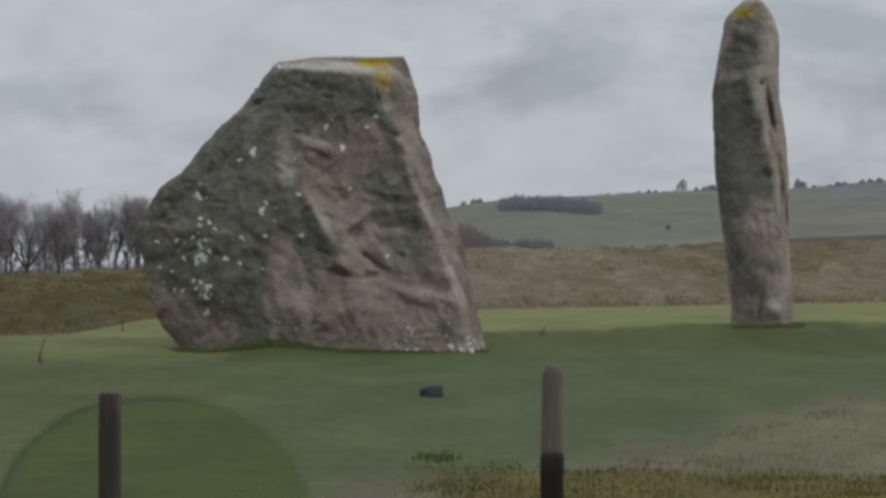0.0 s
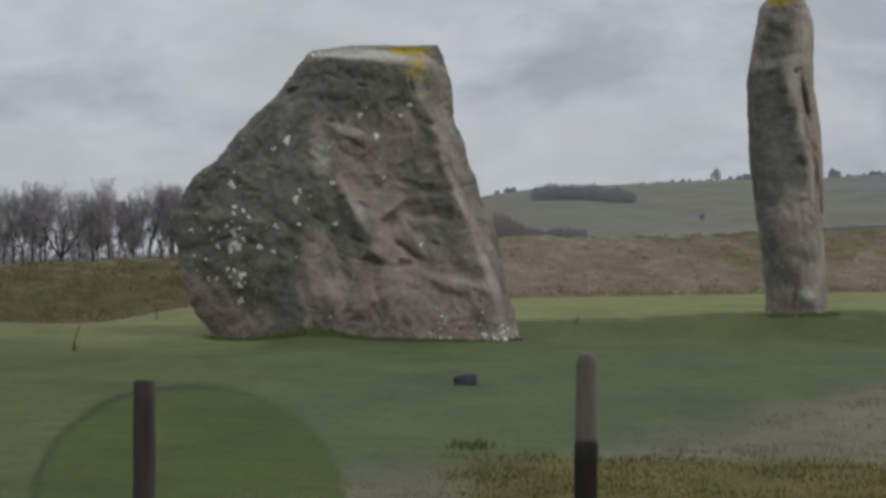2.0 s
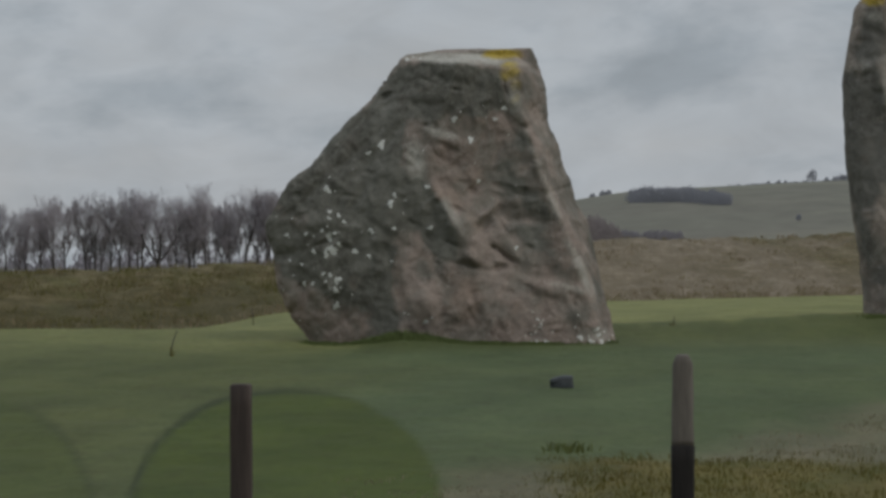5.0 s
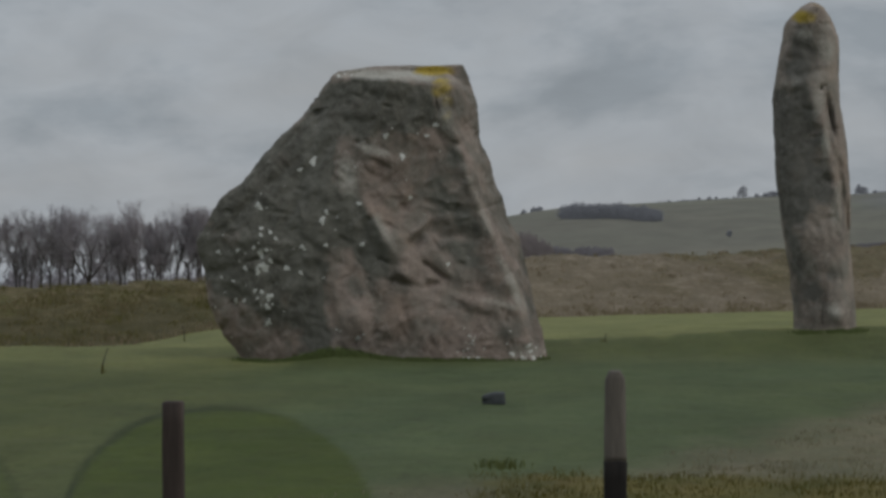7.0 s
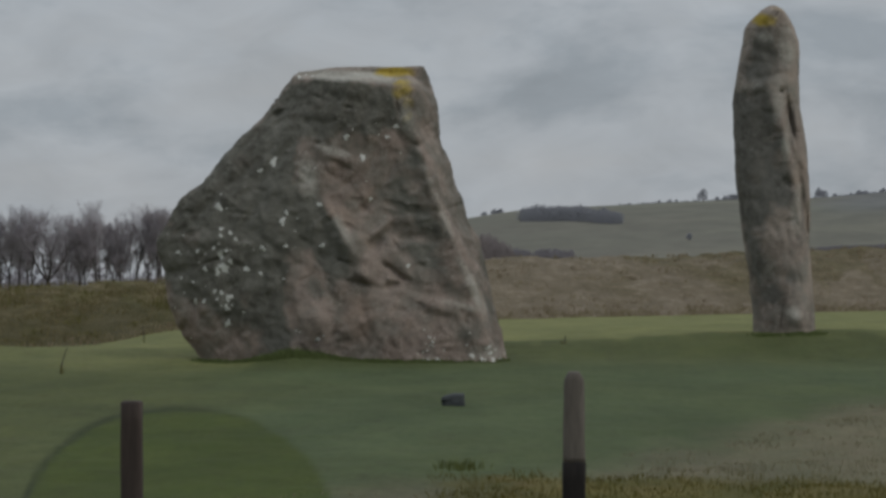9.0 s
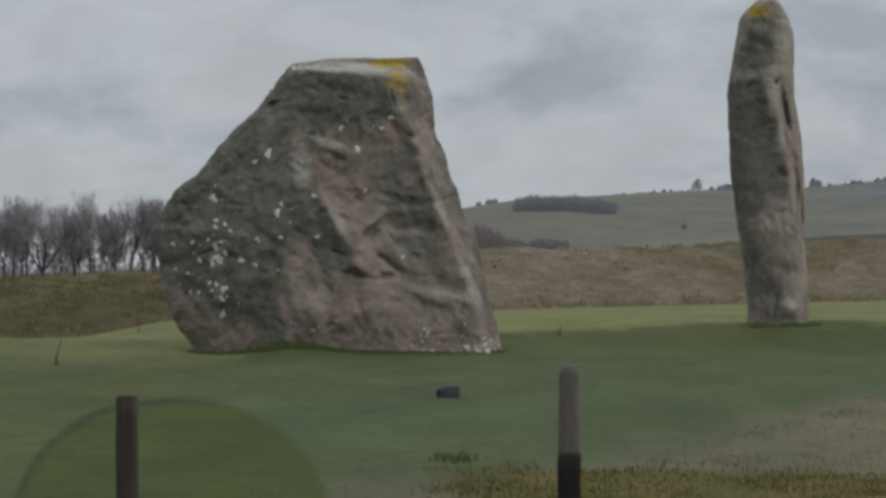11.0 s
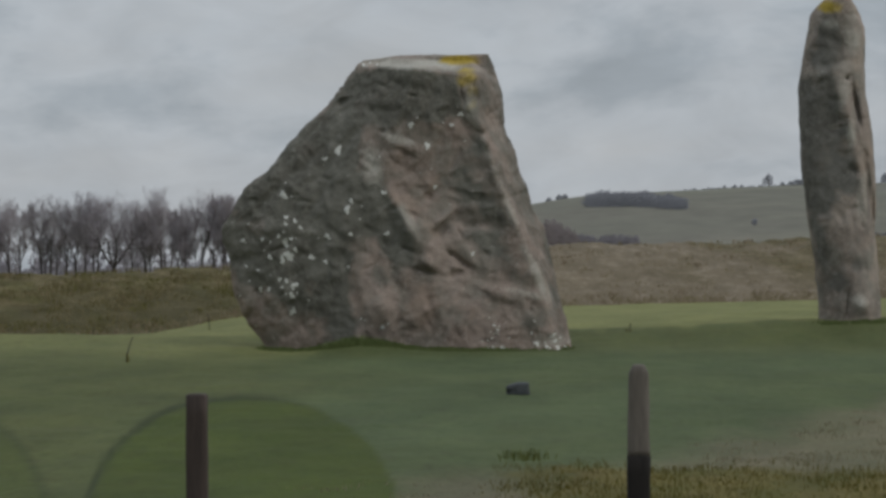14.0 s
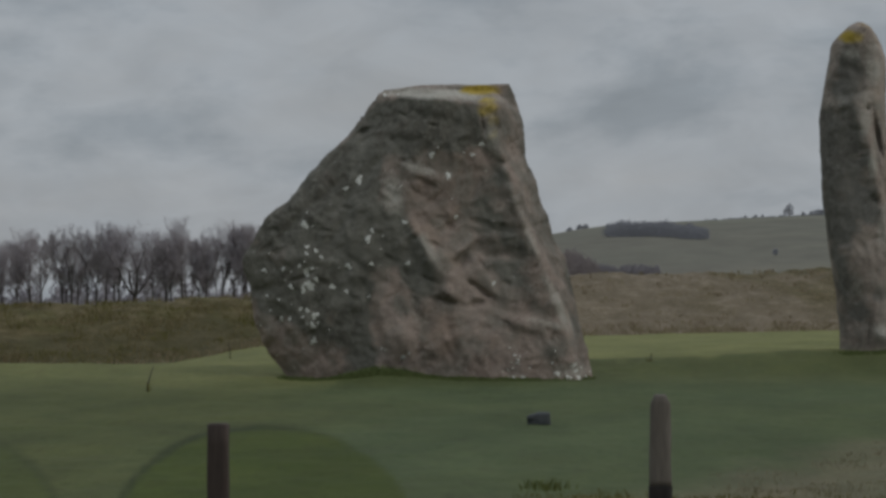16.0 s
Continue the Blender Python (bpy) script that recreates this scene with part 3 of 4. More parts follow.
for ch, px, pz, rx, rz, strength, slope in (
        # channel 1: pale lichen, plus painted light on top, blunt edge and nose
        (1, 618, 275, 20, 42, 0.62, 12), (1, 660, 232, 36, 11, 0.46, -18), (1, 700, 102, 115, 12, 0.9, -5), (1, 792, 180, 60, 14, 0.45, -80),
        (1, 862, 365, 165, 9, 0.50, -69), (1, 908, 470, 60, 9, 0.50, -66), (1, 880, 502, 40, 8, 0.50, -16), (1, 468, 430, 20, 34, 0.30, 0), (1, 474, 495, 14, 32, 0.30, 0),
        (1, 684, 372, 50, 9, 0.34, -62), (1, 712, 435, 22, 12, 0.28, -35), (1, 930, 585, 36, 14, 0.45, 0), (1, 835, 592, 18, 12, 0.36, 0), (1, 460, 333, 14, 10, 0.34, -30),
        (1, 505, 395, 22, 10, 0.26, 0), (1, 640, 545, 26, 22, 0.24, 0), (1, 430, 285, 40, 7, 0.30, 48), (1, 500, 215, 40, 7, 0.26, 45), (1, 385, 520, 12, 40, 0.26, -75),
        (0, 650, 470, 34, 26, 0.45, 0), (0, 800, 250, 60, 22, 0.42, -62), (0, 905, 545, 34, 26, 0.40, 0), (0, 865, 290, 70, 16, 0.45, -72), (0, 775, 545, 46, 18, 0.28, -10),
        (2, 772, 94, 36, 11, 0.85, 0), (2, 783, 122, 20, 22, 0.80, 0), (2, 793, 160, 13, 28, 0.42, 0), (2, 855, 260, 12, 60, 0.22, 0)):
    x, z = broad(px, pz)
    B_ZONES.append((ch, x, z, rx / K, rz / K, strength, slope))
B_REGIONS = []
for ch, strength, soft, ring in (
        # dark crust on leaning half and head; the half's shade is painted in too
        (0, 0.86, 20, [(330, 400), (420, 285), (550, 150), (588, 104), (762, 116), (776, 175), (745, 210), (690, 205), (610, 222), (590, 300), (640, 318),
                      (662, 352), (688, 400), (698, 455), (655, 452), (622, 405), (582, 420), (580, 470), (596, 560), (600, 610), (548, 610), (540, 545), (478, 530),
                      (440, 500), (385, 492), (355, 440)]),
        # greyer and darker in the hollow beside the blunt edge
        (0, 0.50, 20, [(738, 300), (822, 298), (846, 340), (882, 440), (893, 500), (862, 486), (838, 462), (815, 440), (780, 412), (745, 420), (728, 405), (752, 372), (772, 350)]),
        (0, 0.34, 18, [(772, 215), (812, 235), (832, 300), (760, 300)]),
        (0, 0.56, 16, [(812, 85), (870, 85), (920, 330), (868, 330), (838, 240), (812, 180)]),
        (0, 0.40, 16, [(868, 330), (920, 330), (990, 560), (945, 560), (925, 480)])):
    B_REGIONS.append((ch, strength, soft / K, [broad(px, pz) for px, pz in ring]))
stone = make_stone("standing_stone", LEVELS, 0.9, SY, broad_front, B_MARKS, B_ZONES, M_STONE, 0.086, 3.0, nu=400, dz=0.019, cap=0.05, tilt=0.075, regions=B_REGIONS, square=8.0)
tagged(stone, "broad leaning sarsen stone, brown and dark with white lichen", "standing stone", "standing stones")

# white lichen on the broad stone: across, up, size
from mathutils.bvhtree import BVHTree


def bvh_of(ob):
    me = ob.data
    return BVHTree.FromPolygons([v.co for v in me.vertices], [p.vertices for p in me.polygons])


tree_b = bvh_of(stone)


def lichen(parent, bvh, x, z, r, k, label=""):
    rnd = random.Random(k)
    ph = [rnd.uniform(0, 6.28) for _ in range(4)]
    verts = []
    n = 14
    for rr in (0.0, 0.55, 1.0):
        for i in range(1 if rr == 0 else n):
            a = 2 * math.pi * i / n
            q = r * rr * (1 + 0.28 * math.sin(2 * a + ph[0]) + 0.24 * math.sin(3 * a + ph[1]) + 0.18 * math.sin(5 * a + ph[2]))
            hit = bvh.ray_cast(Vector((x + q * math.cos(a), SY - 6, z + q * math.sin(a))), Vector((0, 1, 0)))
            if hit[0] is None:
                return None
            verts.append(hit[0] + hit[1] * (0.006 if rr < 1 else 0.0))
    faces = [(0, 1 + i, 1 + (i + 1) % n) for i in range(n)]
    faces += [(1 + i, 1 + n + i, 1 + n + (i + 1) % n, 1 + (i + 1) % n) for i in range(n)]
    me = mesh_of("lichen_patch", verts, [tuple(reversed(f)) for f in faces], M_LICHEN)
    return part("lichen_patch", me, parent, label)


SPOTS = ((558, 253, 8), (535, 268, 5), (687, 210, 6), (774, 191, 5), (758, 210, 4), (583, 342, 5), (576, 357, 7), (640, 328, 5),
         (467, 370, 4), (466, 382, 4), (483, 377, 4), (493, 388, 4), (541, 404, 6), (582, 400, 4), (646, 399, 5), (424, 409, 4),
         (513, 440, 6), (538, 448, 4), (578, 457, 3), (420, 497, 5), (436, 497, 4), (388, 411, 4), (729, 318, 4), (795, 434, 4), (466, 414, 8), (472, 438, 10), (461, 446, 6), (484, 427, 5), (482, 490, 7), (478, 508, 6), (468, 482, 4),
         (456, 479, 4), (478, 537, 6), (438, 440, 5), (461, 331, 8), (394, 456, 3), (416, 463, 3), (716, 246, 6), (831, 601, 6), (846, 597, 5), (906, 590, 5), (925, 597, 5),
         (943, 598, 5), (938, 586, 4), (956, 600, 5), (967, 597, 4), (935, 576, 4), (832, 558, 3), (838, 566, 3), (638, 562, 5))
for i, (px, pz, r) in enumerate(SPOTS):
    lichen(stone, tree_b, *broad(px, pz), 0.85 * r / K, i)
rnd = random.Random(5)
for cx, cz, sx, sz, n, size in ((464, 412, 9, 7, 3, 4), (470, 437, 13, 8, 4, 4), (466, 478, 9, 6, 2, 4), (475, 503, 8, 12, 4, 4), (478, 536, 7, 3, 2, 3),
                                (832, 588, 12, 8, 6, 3), (925, 582, 18, 10, 8, 3), (950, 585, 9, 9, 4, 3), (830, 565, 8, 14, 6, 2.5),
                                (450, 400, 60, 70, 22, 2.2), (620, 560, 30, 30, 5, 2.5), (610, 100, 12, 4, 5, 3.5), (740, 240, 50, 40, 6, 2.2)):
    for _ in range(n):
        lichen(stone, tree_b, *broad(cx + rnd.gauss(0, sx), cz + rnd.gauss(0, sz)), size * rnd.uniform(0.4, 0.85) / K, rnd.random())

TX, TZ, TY, KT = 5.015, 0.333, 44.0, 112.5  # foot of the tall stone


def tall(px, pz):
    return TX + (px - 1457) / KT, TZ + (545 - pz) / KT


T_LEVELS = []
for pz, pl, pr in ((590, 1408, 1517), (545, 1405, 1513), (500, 1402, 1510), (450, 1397, 1507), (400, 1388, 1504), (350, 1381, 1504),
                   (300, 1375, 1504), (250, 1372, 1501), (205, 1370, 1495), (150, 1369, 1486), (115, 1372, 1485), (60, 1382, 1486),
                   (35, 1386, 1483), (15, 1388, 1476), (-4, 1403, 1467), (-16, 1416, 1458)):
    a, z = tall(pl, pz)
    T_LEVELS.append((z, a, tall(pr, pz)[0]))


def tall_front(u, v):
    edge = 0.50 + 0.22 * (1 - v) - 0.10 * float(sm(0.75, 1.0, v))
    y = 0.52 - 0.08 * v
    y -= 0.06 * math.log1p(math.exp((edge - u) * 12)) * 0.42 + 0.55 * max(0.0, u - 0.80)
    return max(0.05, y)


T_MARKS = []
for px, pz, ln, wd, slope, depth in (
        (1466, 178, 34, 5, -78, 0.20), (1470, 240, 55, 6, -80, 0.09), (1488, 320, 60, 6, -82, 0.12), (1498, 360, 34, 4, -88, 0.14),
        (1448, 128, 4, 4, 0, 0.10), (1462, 288, 10, 9, 0, 0.08), (1450, 200, 95, 11, -74, -0.07), (1425, 230, 60, 14, -78, 0.05), (1474, 330, 70, 8, -80, -0.04), (1430, 100, 26, 6, 8, 0.015), (1400, 75, 22, 5, -8, 0.02), (1420, 60, 28, 8, -30, 0.02),
        (1395, 90, 14, 12, 0, 0.03), (1405, 120, 20, 8, 10, -0.03), (1463, 455, 12, 16, 70, 0.04), (1472, 525, 14, 22, 80, -0.10),
        (1450, 525, 24, 5, 85, 0.08), (1425, 470, 40, 20, 80, 0.05)):
    x, z = tall(px, pz)
    T_MARKS.append((x, z, ln / KT, wd / KT, slope, depth))
for _ in range(50):
    x, z = tall(rnd.uniform(1385, 1495), rnd.uniform(0, 530))
    ln = rnd.uniform(5, 16)
    T_MARKS.append((x, z, ln / KT, rnd.uniform(3.0, 5.0) / KT, rnd.choice((-80, -60, 0, 70)) + rnd.uniform(-12, 12), rnd.choice((1, 1, -0.8)) * rnd.uniform(0.01, 0.028)))
T_ZONES = []
for ch, px, pz, rx, rz, strength in (
        # channel 0 also darkens the grooves; channel 1 also paints the lit ridge
        (0, 1410, 75, 36, 60, 0.62), (0, 1490, 360, 9, 60, 0.5), (0, 1468, 455, 14, 18, 0.4), (0, 1470, 180, 7, 40, 0.5),
        (1, 1444, 150, 12, 45, 0.46), (1, 1462, 45, 20, 50, 0.42), (1, 1392, 118, 26, 16, 0.34), (1, 1471, 525, 13, 22, 0.55), (1, 1478, 335, 14, 50, 0.36), (1, 1425, 212, 14, 9, 0.34),
        (1, 1456, 220, 9, 50, 0.36), (1, 1450, 108, 20, 14, 0.34), (1, 1420, 30, 18, 12, 0.3),
        (2, 1418, 0, 26, 13, 0.75), (2, 1440, -18, 26, 9, 0.45)):
    x, z = tall(px, pz)
    T_ZONES.append((ch, x, z, rx / KT, rz / KT, strength, -3))
T_REGIONS = []
for ch, strength, soft, ring in (
        # the pillar's left face: crust and its shade painted together
        (0, 0.72, 20, [(1360, 118), (1422, 122), (1436, 165), (1446, 250), (1466, 290), (1462, 322), (1428, 328), (1416, 380), (1424, 440), (1446, 486), (1444, 506), (1400, 512), (1390, 420), (1365, 300)]),
        (0, 0.4, 16, [(1400, 500), (1446, 500), (1452, 570), (1400, 570)])):
    T_REGIONS.append((ch, strength, soft / KT, [tall(px, pz) for px, pz in ring]))
pillar = make_stone("standing_stone", T_LEVELS, 0.5, TY, tall_front, T_MARKS, T_ZONES, M_PILLAR, 0.042, 11.0, nu=200, cap=0.10, regions=T_REGIONS)
tagged(pillar, "tall slender grey sarsen pillar with a yellow-lichened rounded top", "standing stone", "standing stones")


# ---- fence posts and box ----
def post_mesh(name, z0, z1, w0, w1, depth, mat, seed, dome=0.0, lean=0.0):
    zs = np.linspace(z0, z1, 14)
    prof = []
    for a in range(20):
        t = 2 * math.pi * (a + 0.5) / 20
        prof.append((math.copysign(abs(math.cos(t)) ** 0.45, math.cos(t)), math.copysign(abs(math.sin(t)) ** 0.45, math.sin(t))))
    verts = []
    for z in zs:
        k = (z - z0) / (z1 - z0)
        w = (w0 + (w1 - w0) * k) / 2
        if dome and z > z1 - dome:
            w *= 1 - 0.35 * ((z - z1 + dome) / dome) ** 2
        for cx, cy in prof:
            n = 0.004 * noise.noise((cx * 2 + seed, cy * 2, z * 7))
            verts.append((cx * (w + n) + lean * z, cy * (depth / 2 + n), z))
    faces = grid_faces(20, len(zs), wrap=True)
    b = len(verts) - 20
    top = len(verts)
    for cx, cy in prof:
        vx, vy, vz = verts[b + prof.index((cx, cy))]
        verts.append((lean * z1 + (vx - lean * z1) * 0.8, vy * 0.8, z1 + 0.008))
    faces += [(b + i, b + (i + 1) % 20, top + (i + 1) % 20, top + i) for i in range(20)]
    faces.append(tuple(range(top, top + 20)))
    faces.append(tuple(reversed(range(20))))
    return mesh_of(name, verts, faces, mat, smooth=True)


g1, g2 = ground_at(-1.545, 13), ground_at(0.512, 13)
p1 = thing("fence_post", (-1.545, 13, g1))
part("shaft", post_mesh("shaft", -0.15, 0.945 - g1, 0.108, 0.098, 0.10, M_POST, 1), p1)
tagged(p1, "square brown wooden fence post with a flat sawn top", "fence post", "fence posts")
# the split stands where the window reflection ends; its haze is painted above
p2 = thing("fence_post", (0.512, 13, g2))
part("shaft", post_mesh("shaft", -0.15, 0.665 - g2, 0.112, 0.108, 0.11, M_POST_CLEAR, 2), p2, "lower shaft, dark below the edge of the glass reflection")
part("post_top", post_mesh("post_top", 0.668 - g2, 1.083 - g2, 0.106, 0.094, 0.09, M_POST_VEILED, 3, dome=0.045), p2, "tapering top, coloured grey by the glass reflection over it")
tagged(p2, "wooden fence post, its upper part greyed in colour for the glass reflection", "fence post", "fence posts")


def make_box():
    bm = bmesh.new()
    bmesh.ops.create_cube(bm, size=1)
    bmesh.ops.scale(bm, vec=(0.245, 0.20, 0.15), verts=bm.verts)
    bmesh.ops.bevel(bm, geom=bm.edges[:], offset=0.03, segments=3, affect="EDGES", profile=0.6)
    bmesh.ops.subdivide_edges(bm, edges=[e for e in bm.edges if e.calc_length() > 0.05], cuts=3, use_grid_fill=True)
    for v in bm.verts:
        v.co += v.co.normalized() * 0.012 * fbm(v.co.x * 9, v.co.y * 9, v.co.z * 9)
        if v.co.x < 0.0 and v.co.z > 0:
            v.co.z += 0.32 * v.co.x
    me = bpy.data.meshes.new("ground_box")
    bm.to_mesh(me)
    bm.free()
    me.materials.append(M_BOX)
    me.polygons.foreach_set("use_smooth", [True] * len(me.polygons))
    ob = new("small_stone", me)
    ob.location = (-0.111, 29.7, ground_at(-0.111, 29.7) + 0.055)
    return tagged(ob, "small dark block-shaped stone lying in the grass", "stone")


make_box()


# ---- trees, woods and hedges ----
def tube(verts, faces, p, q, r0, r1, n=5):
    axis = (q - p).normalized()
    side = axis.orthogonal().normalized()
    other = axis.cross(side)
    o = len(verts)
    for c, r in ((p, r0), (q, r1)):
        for i in range(n):
            a = 2 * math.pi * i / n
            verts.append(c + side * (math.cos(a) * r) + other * (math.sin(a) * r))
    faces += [(o + i, o + (i + 1) % n, o + n + (i + 1) % n, o + n + i) for i in range(n)]


def bare_tree(seed, height, spread, upright, forks, trunk=0.66, low=2, girth=0.027, limbs=None):
    rnd = random.Random(seed)
    trunk_v, trunk_f, limb_v, limb_f, twig_v, twig_f = [], [], [], [], [], []

    def branch(q, d, t, length, r, level):
        a = rnd.uniform(0, 6.283)
        side = d.orthogonal().normalized()
        side = side * math.cos(a) + d.cross(side) * math.sin(a)
        grow(q, (d * math.cos(t) + side * math.sin(t) + Vector((0, 0, 0.25 * upright))).normalized(), length, r, level)

    def grow(p, d, length, r, level):
        steps = 8 if level == 0 else 4 if level < 3 else 3
        for s in range(steps):
            bend = 0.16 if level else 0.06
            d = (d + Vector((rnd.uniform(-bend, bend), rnd.uniform(-bend, bend), 0.06 * upright))).normalized()
            q = p + d * (length / steps)
            r2 = r * (0.86 if level else 0.89)
            if level == 0:
                tube(trunk_v, trunk_f, p, q, r, r2, 7)
            elif level < 3:
                tube(limb_v, limb_f, p, q, r, r2, 4)
            else:
                w = d.orthogonal().normalized() * (0.022 if level == 3 else 0.014)
                o = len(twig_v)
                twig_v.extend((p - w, p + w, q))
                twig_f.append((o, o + 1, o + 2))
            if level == 0 and s >= low:
                for _ in range(2):
                    branch(q, d, rnd.uniform(0.5, 1.0) * spread, height * rnd.uniform(0.20, 0.32) * (1 - 0.45 * s / steps), r2 * 0.5, 1)
            elif 0 < level < 5 and s >= 1:
                for _ in range(1 if level < 3 else 2):
                    branch(q, d, rnd.uniform(0.45, 0.95) * spread, length * rnd.uniform(0.45, 0.7), r2 * 0.6, level + 1)
            p, r = q, r2
        if level < 4:
            for _ in range(forks if level == 0 else 2):
                branch(p, d, rnd.uniform(0.2, 0.55) * spread, (height * 0.3 if level == 0 else length * rnd.uniform(0.55, 0.78)), r * 0.7, level + 1)

    grow(Vector((0, 0, -0.4)), Vector((rnd.uniform(-0.08, 0.08), 0, 1)).normalized(), height * trunk, height * girth, 0)
    top = max(v.z for v in twig_v)
    k = height / top
    root = thing("bare_tree")
    for nm, vv, ff, mat in (("trunk", trunk_v, trunk_f, M_BARK), ("branching", limb_v, limb_f, limbs or M_BRANCH), ("crown", twig_v, twig_f, M_TWIG)):
        part(nm, mesh_of(nm, [v * k for v in vv], ff, mat), root)
    return tagged(root, "bare winter tree with a dark trunk and fine twigs", "tree", "trees behind the bank")


KINDS = [bare_tree(11, 9.6, 0.8, 1.0, 3, 0.72, 6), bare_tree(23, 9.0, 0.7, 1.1, 3, 0.74, 6), bare_tree(37, 9.8, 1.75, 0.5, 4, 0.50, 99, 0.046, M_BARK), bare_tree(41, 8.6, 0.7, 1.2, 4, 0.74, 6),
         bare_tree(58, 9.2, 0.8, 1.0, 4, 0.7, 6)]
rnd = random.Random(77)
used = set()
ROW = [(-40.6, 271, 1.16, 2)]
# the front row: where its trunks stand along the line, then more of it past the bank's end
for at, kind in ((-52.3, 0), (-48.5, 1), (-47.3, 4), (-46.3, 3), (-44.9, 0), (-44.3, 1), (-42.6, 4), (-39.4, 1), (-38.3, 3), (-37.4, 4), (-36.2, 0), (-34.9, 4), (-33.9, 1), (-32.4, 0), (-31.3, 4), (-30.2, 3)):
    ROW.append((at, 278 + rnd.uniform(-3, 4), rnd.uniform(1.08, 1.25), kind))
x = -76.0
while x < -53:
    ROW.append((x + rnd.uniform(-0.5, 0.5), 278 + rnd.uniform(-4, 6), rnd.uniform(1.02, 1.2), rnd.choice((0, 1, 3, 4))))
    x += rnd.choice((0.9, 1.7, 2.3, 3.1))
x = -76.0
while x < -20:
    ROW.append((x + rnd.uniform(-0.6, 0.6), 302 + rnd.uniform(-6, 8), rnd.uniform(1.06, 1.24), rnd.choice((0, 1, 3, 4))))
    x += rnd.uniform(1.9, 3.3)
x = -78.0
while x < -19:
    ROW.append((x + rnd.uniform(-0.6, 0.6), 330 + rnd.uniform(-8, 12), rnd.uniform(1.08, 1.3), rnd.choice((0, 1, 3, 4))))
    x += rnd.uniform(3.0, 4.8)
for x, y, s, kind in ROW:
    m = Matrix.Translation((x, y, float(ground_z(np.array(x), np.array(y))))) @ Matrix.Rotation(rnd.uniform(0, 6.28), 4, "Z") @ Matrix.Diagonal((s * rnd.uniform(1.1, 1.4), s * 1.2, s * 1.08, 1))
    if kind not in used:
        used.add(kind)
        KINDS[kind].matrix_basis = m
    else:
        base = KINDS[kind]
        keep = base.matrix_basis.copy()
        base.matrix_basis = Matrix.Identity(4)
        copy_thing(base, m)
        base.matrix_basis = keep


def fuzz(verts, faces, c, rx, ry, rz, n, size, rnd, flat=0.3):
    """A crown of many fine, mostly upright slivers inside a lumpy dome."""
    for _ in range(n):
        a, e = rnd.uniform(0, 6.283), rnd.random() ** 0.5
        h = rnd.random()
        lump = 0.78 + 0.3 * noise.noise((math.cos(a) * 1.5 + c[0], math.sin(a) * 1.5, h * 2 + c[1]))
        w = math.sqrt(max(0.0, 1 - max(0.0, (h - flat) / (1 - flat)) ** 2)) * lump
        p = Vector((c[0] + rx * e * w * math.cos(a), c[1] + ry * e * w * math.sin(a), c[2] + rz * h * lump))
        d = Vector((rnd.gauss(0, 0.5), rnd.gauss(0, 0.3), 1)).normalized() * size * rnd.uniform(0.6, 1.5)
        s = Vector((1, rnd.uniform(-0.5, 0.5), rnd.gauss(0, 0.3))).normalized() * size * rnd.uniform(0.15, 0.34)
        o = len(verts)
        verts.extend((p - s, p + s, p + d))
        faces.append((o, o + 1, o + 2))


def hill_at(x, y):
    return float(hill_z(np.array(x), np.array(y)))


def far_place(px, y):
    """Where a line of sight (in hundredths to the right of straight ahead) stands at distance y."""
    return (px - 784) / 4950.0 * y


rnd = random.Random(9)
vv, ff = [], []
for px in np.arange(890, 1060, 3.5):
    low = 369.5 + 4.5 * (px - 886) / 180 + math.sin(px * 0.05)
    y = min(np.arange(700, 1200, 5.0), key=lambda d: abs(hill_at(far_place(px, d), d) - EYE - (410 - low) / 4950 * d))
    tall_px = (29 + 6 * noise.noise((px * 0.07, 1.3, 0)) + 4 * noise.noise((px * 0.23, 4.1, 0))) * float(np.interp(px, [884, 900, 930, 1030, 1070], [0.7, 0.9, 1.0, 0.9, 0.75]))
    for dy in (-12, 0, 14):
        x = far_place(px + rnd.uniform(-2, 2), y)
        fuzz(vv, ff, (x, y + dy, hill_at(x, y + dy) - 0.4), rnd.uniform(1.6, 2.8), 3, tall_px * y / 4950 * rnd.uniform(0.82, 1.08), 240, 0.42, rnd, 0.4)
tagged(new("far_wood", mesh_of("far_wood", vv, ff, M_WOOD_FAR, False)), "dark belt of bare woodland along the hill's shoulder", "wood", kind="stuff")

vv, ff = [], []
for px, w in ((820, 3), (838, 4), (848, 4), (1130, 1.5), (1148, 2), (1160, 1.5), (1232, 2.5), (1246, 3), (1258, 5), (1268, 5), (1282, 4), (1440, 2), (1468, 2), (1482, 4), (1494, 3), (1525, 4), (1540, 4), (1556, 5), (1575, 4), (1600, 5)):
    x = far_place(px, 1205)
    fuzz(vv, ff, (x, 1205, hill_at(x, 1205) - 0.3), w * 0.55, 2, 1.0 + w * 0.42, int(60 * w), 0.6, rnd, 0.4)
for i in range(260):
    px = rnd.uniform(1062, 1640) if i < 150 else rnd.uniform(1455, 1660)
    x = far_place(px, 1205)
    fuzz(vv, ff, (x, 1205, hill_at(x, 1205) - 0.2), 1.4, 1.5, rnd.uniform(0.5, 1.3), 26, 0.45, rnd, 0.4)
tagged(new("hedge", mesh_of("hedge", vv, ff, M_WOOD_FAR, False)), "thin dark hedgerow of scrub along the hilltop", "hedge", kind="stuff")


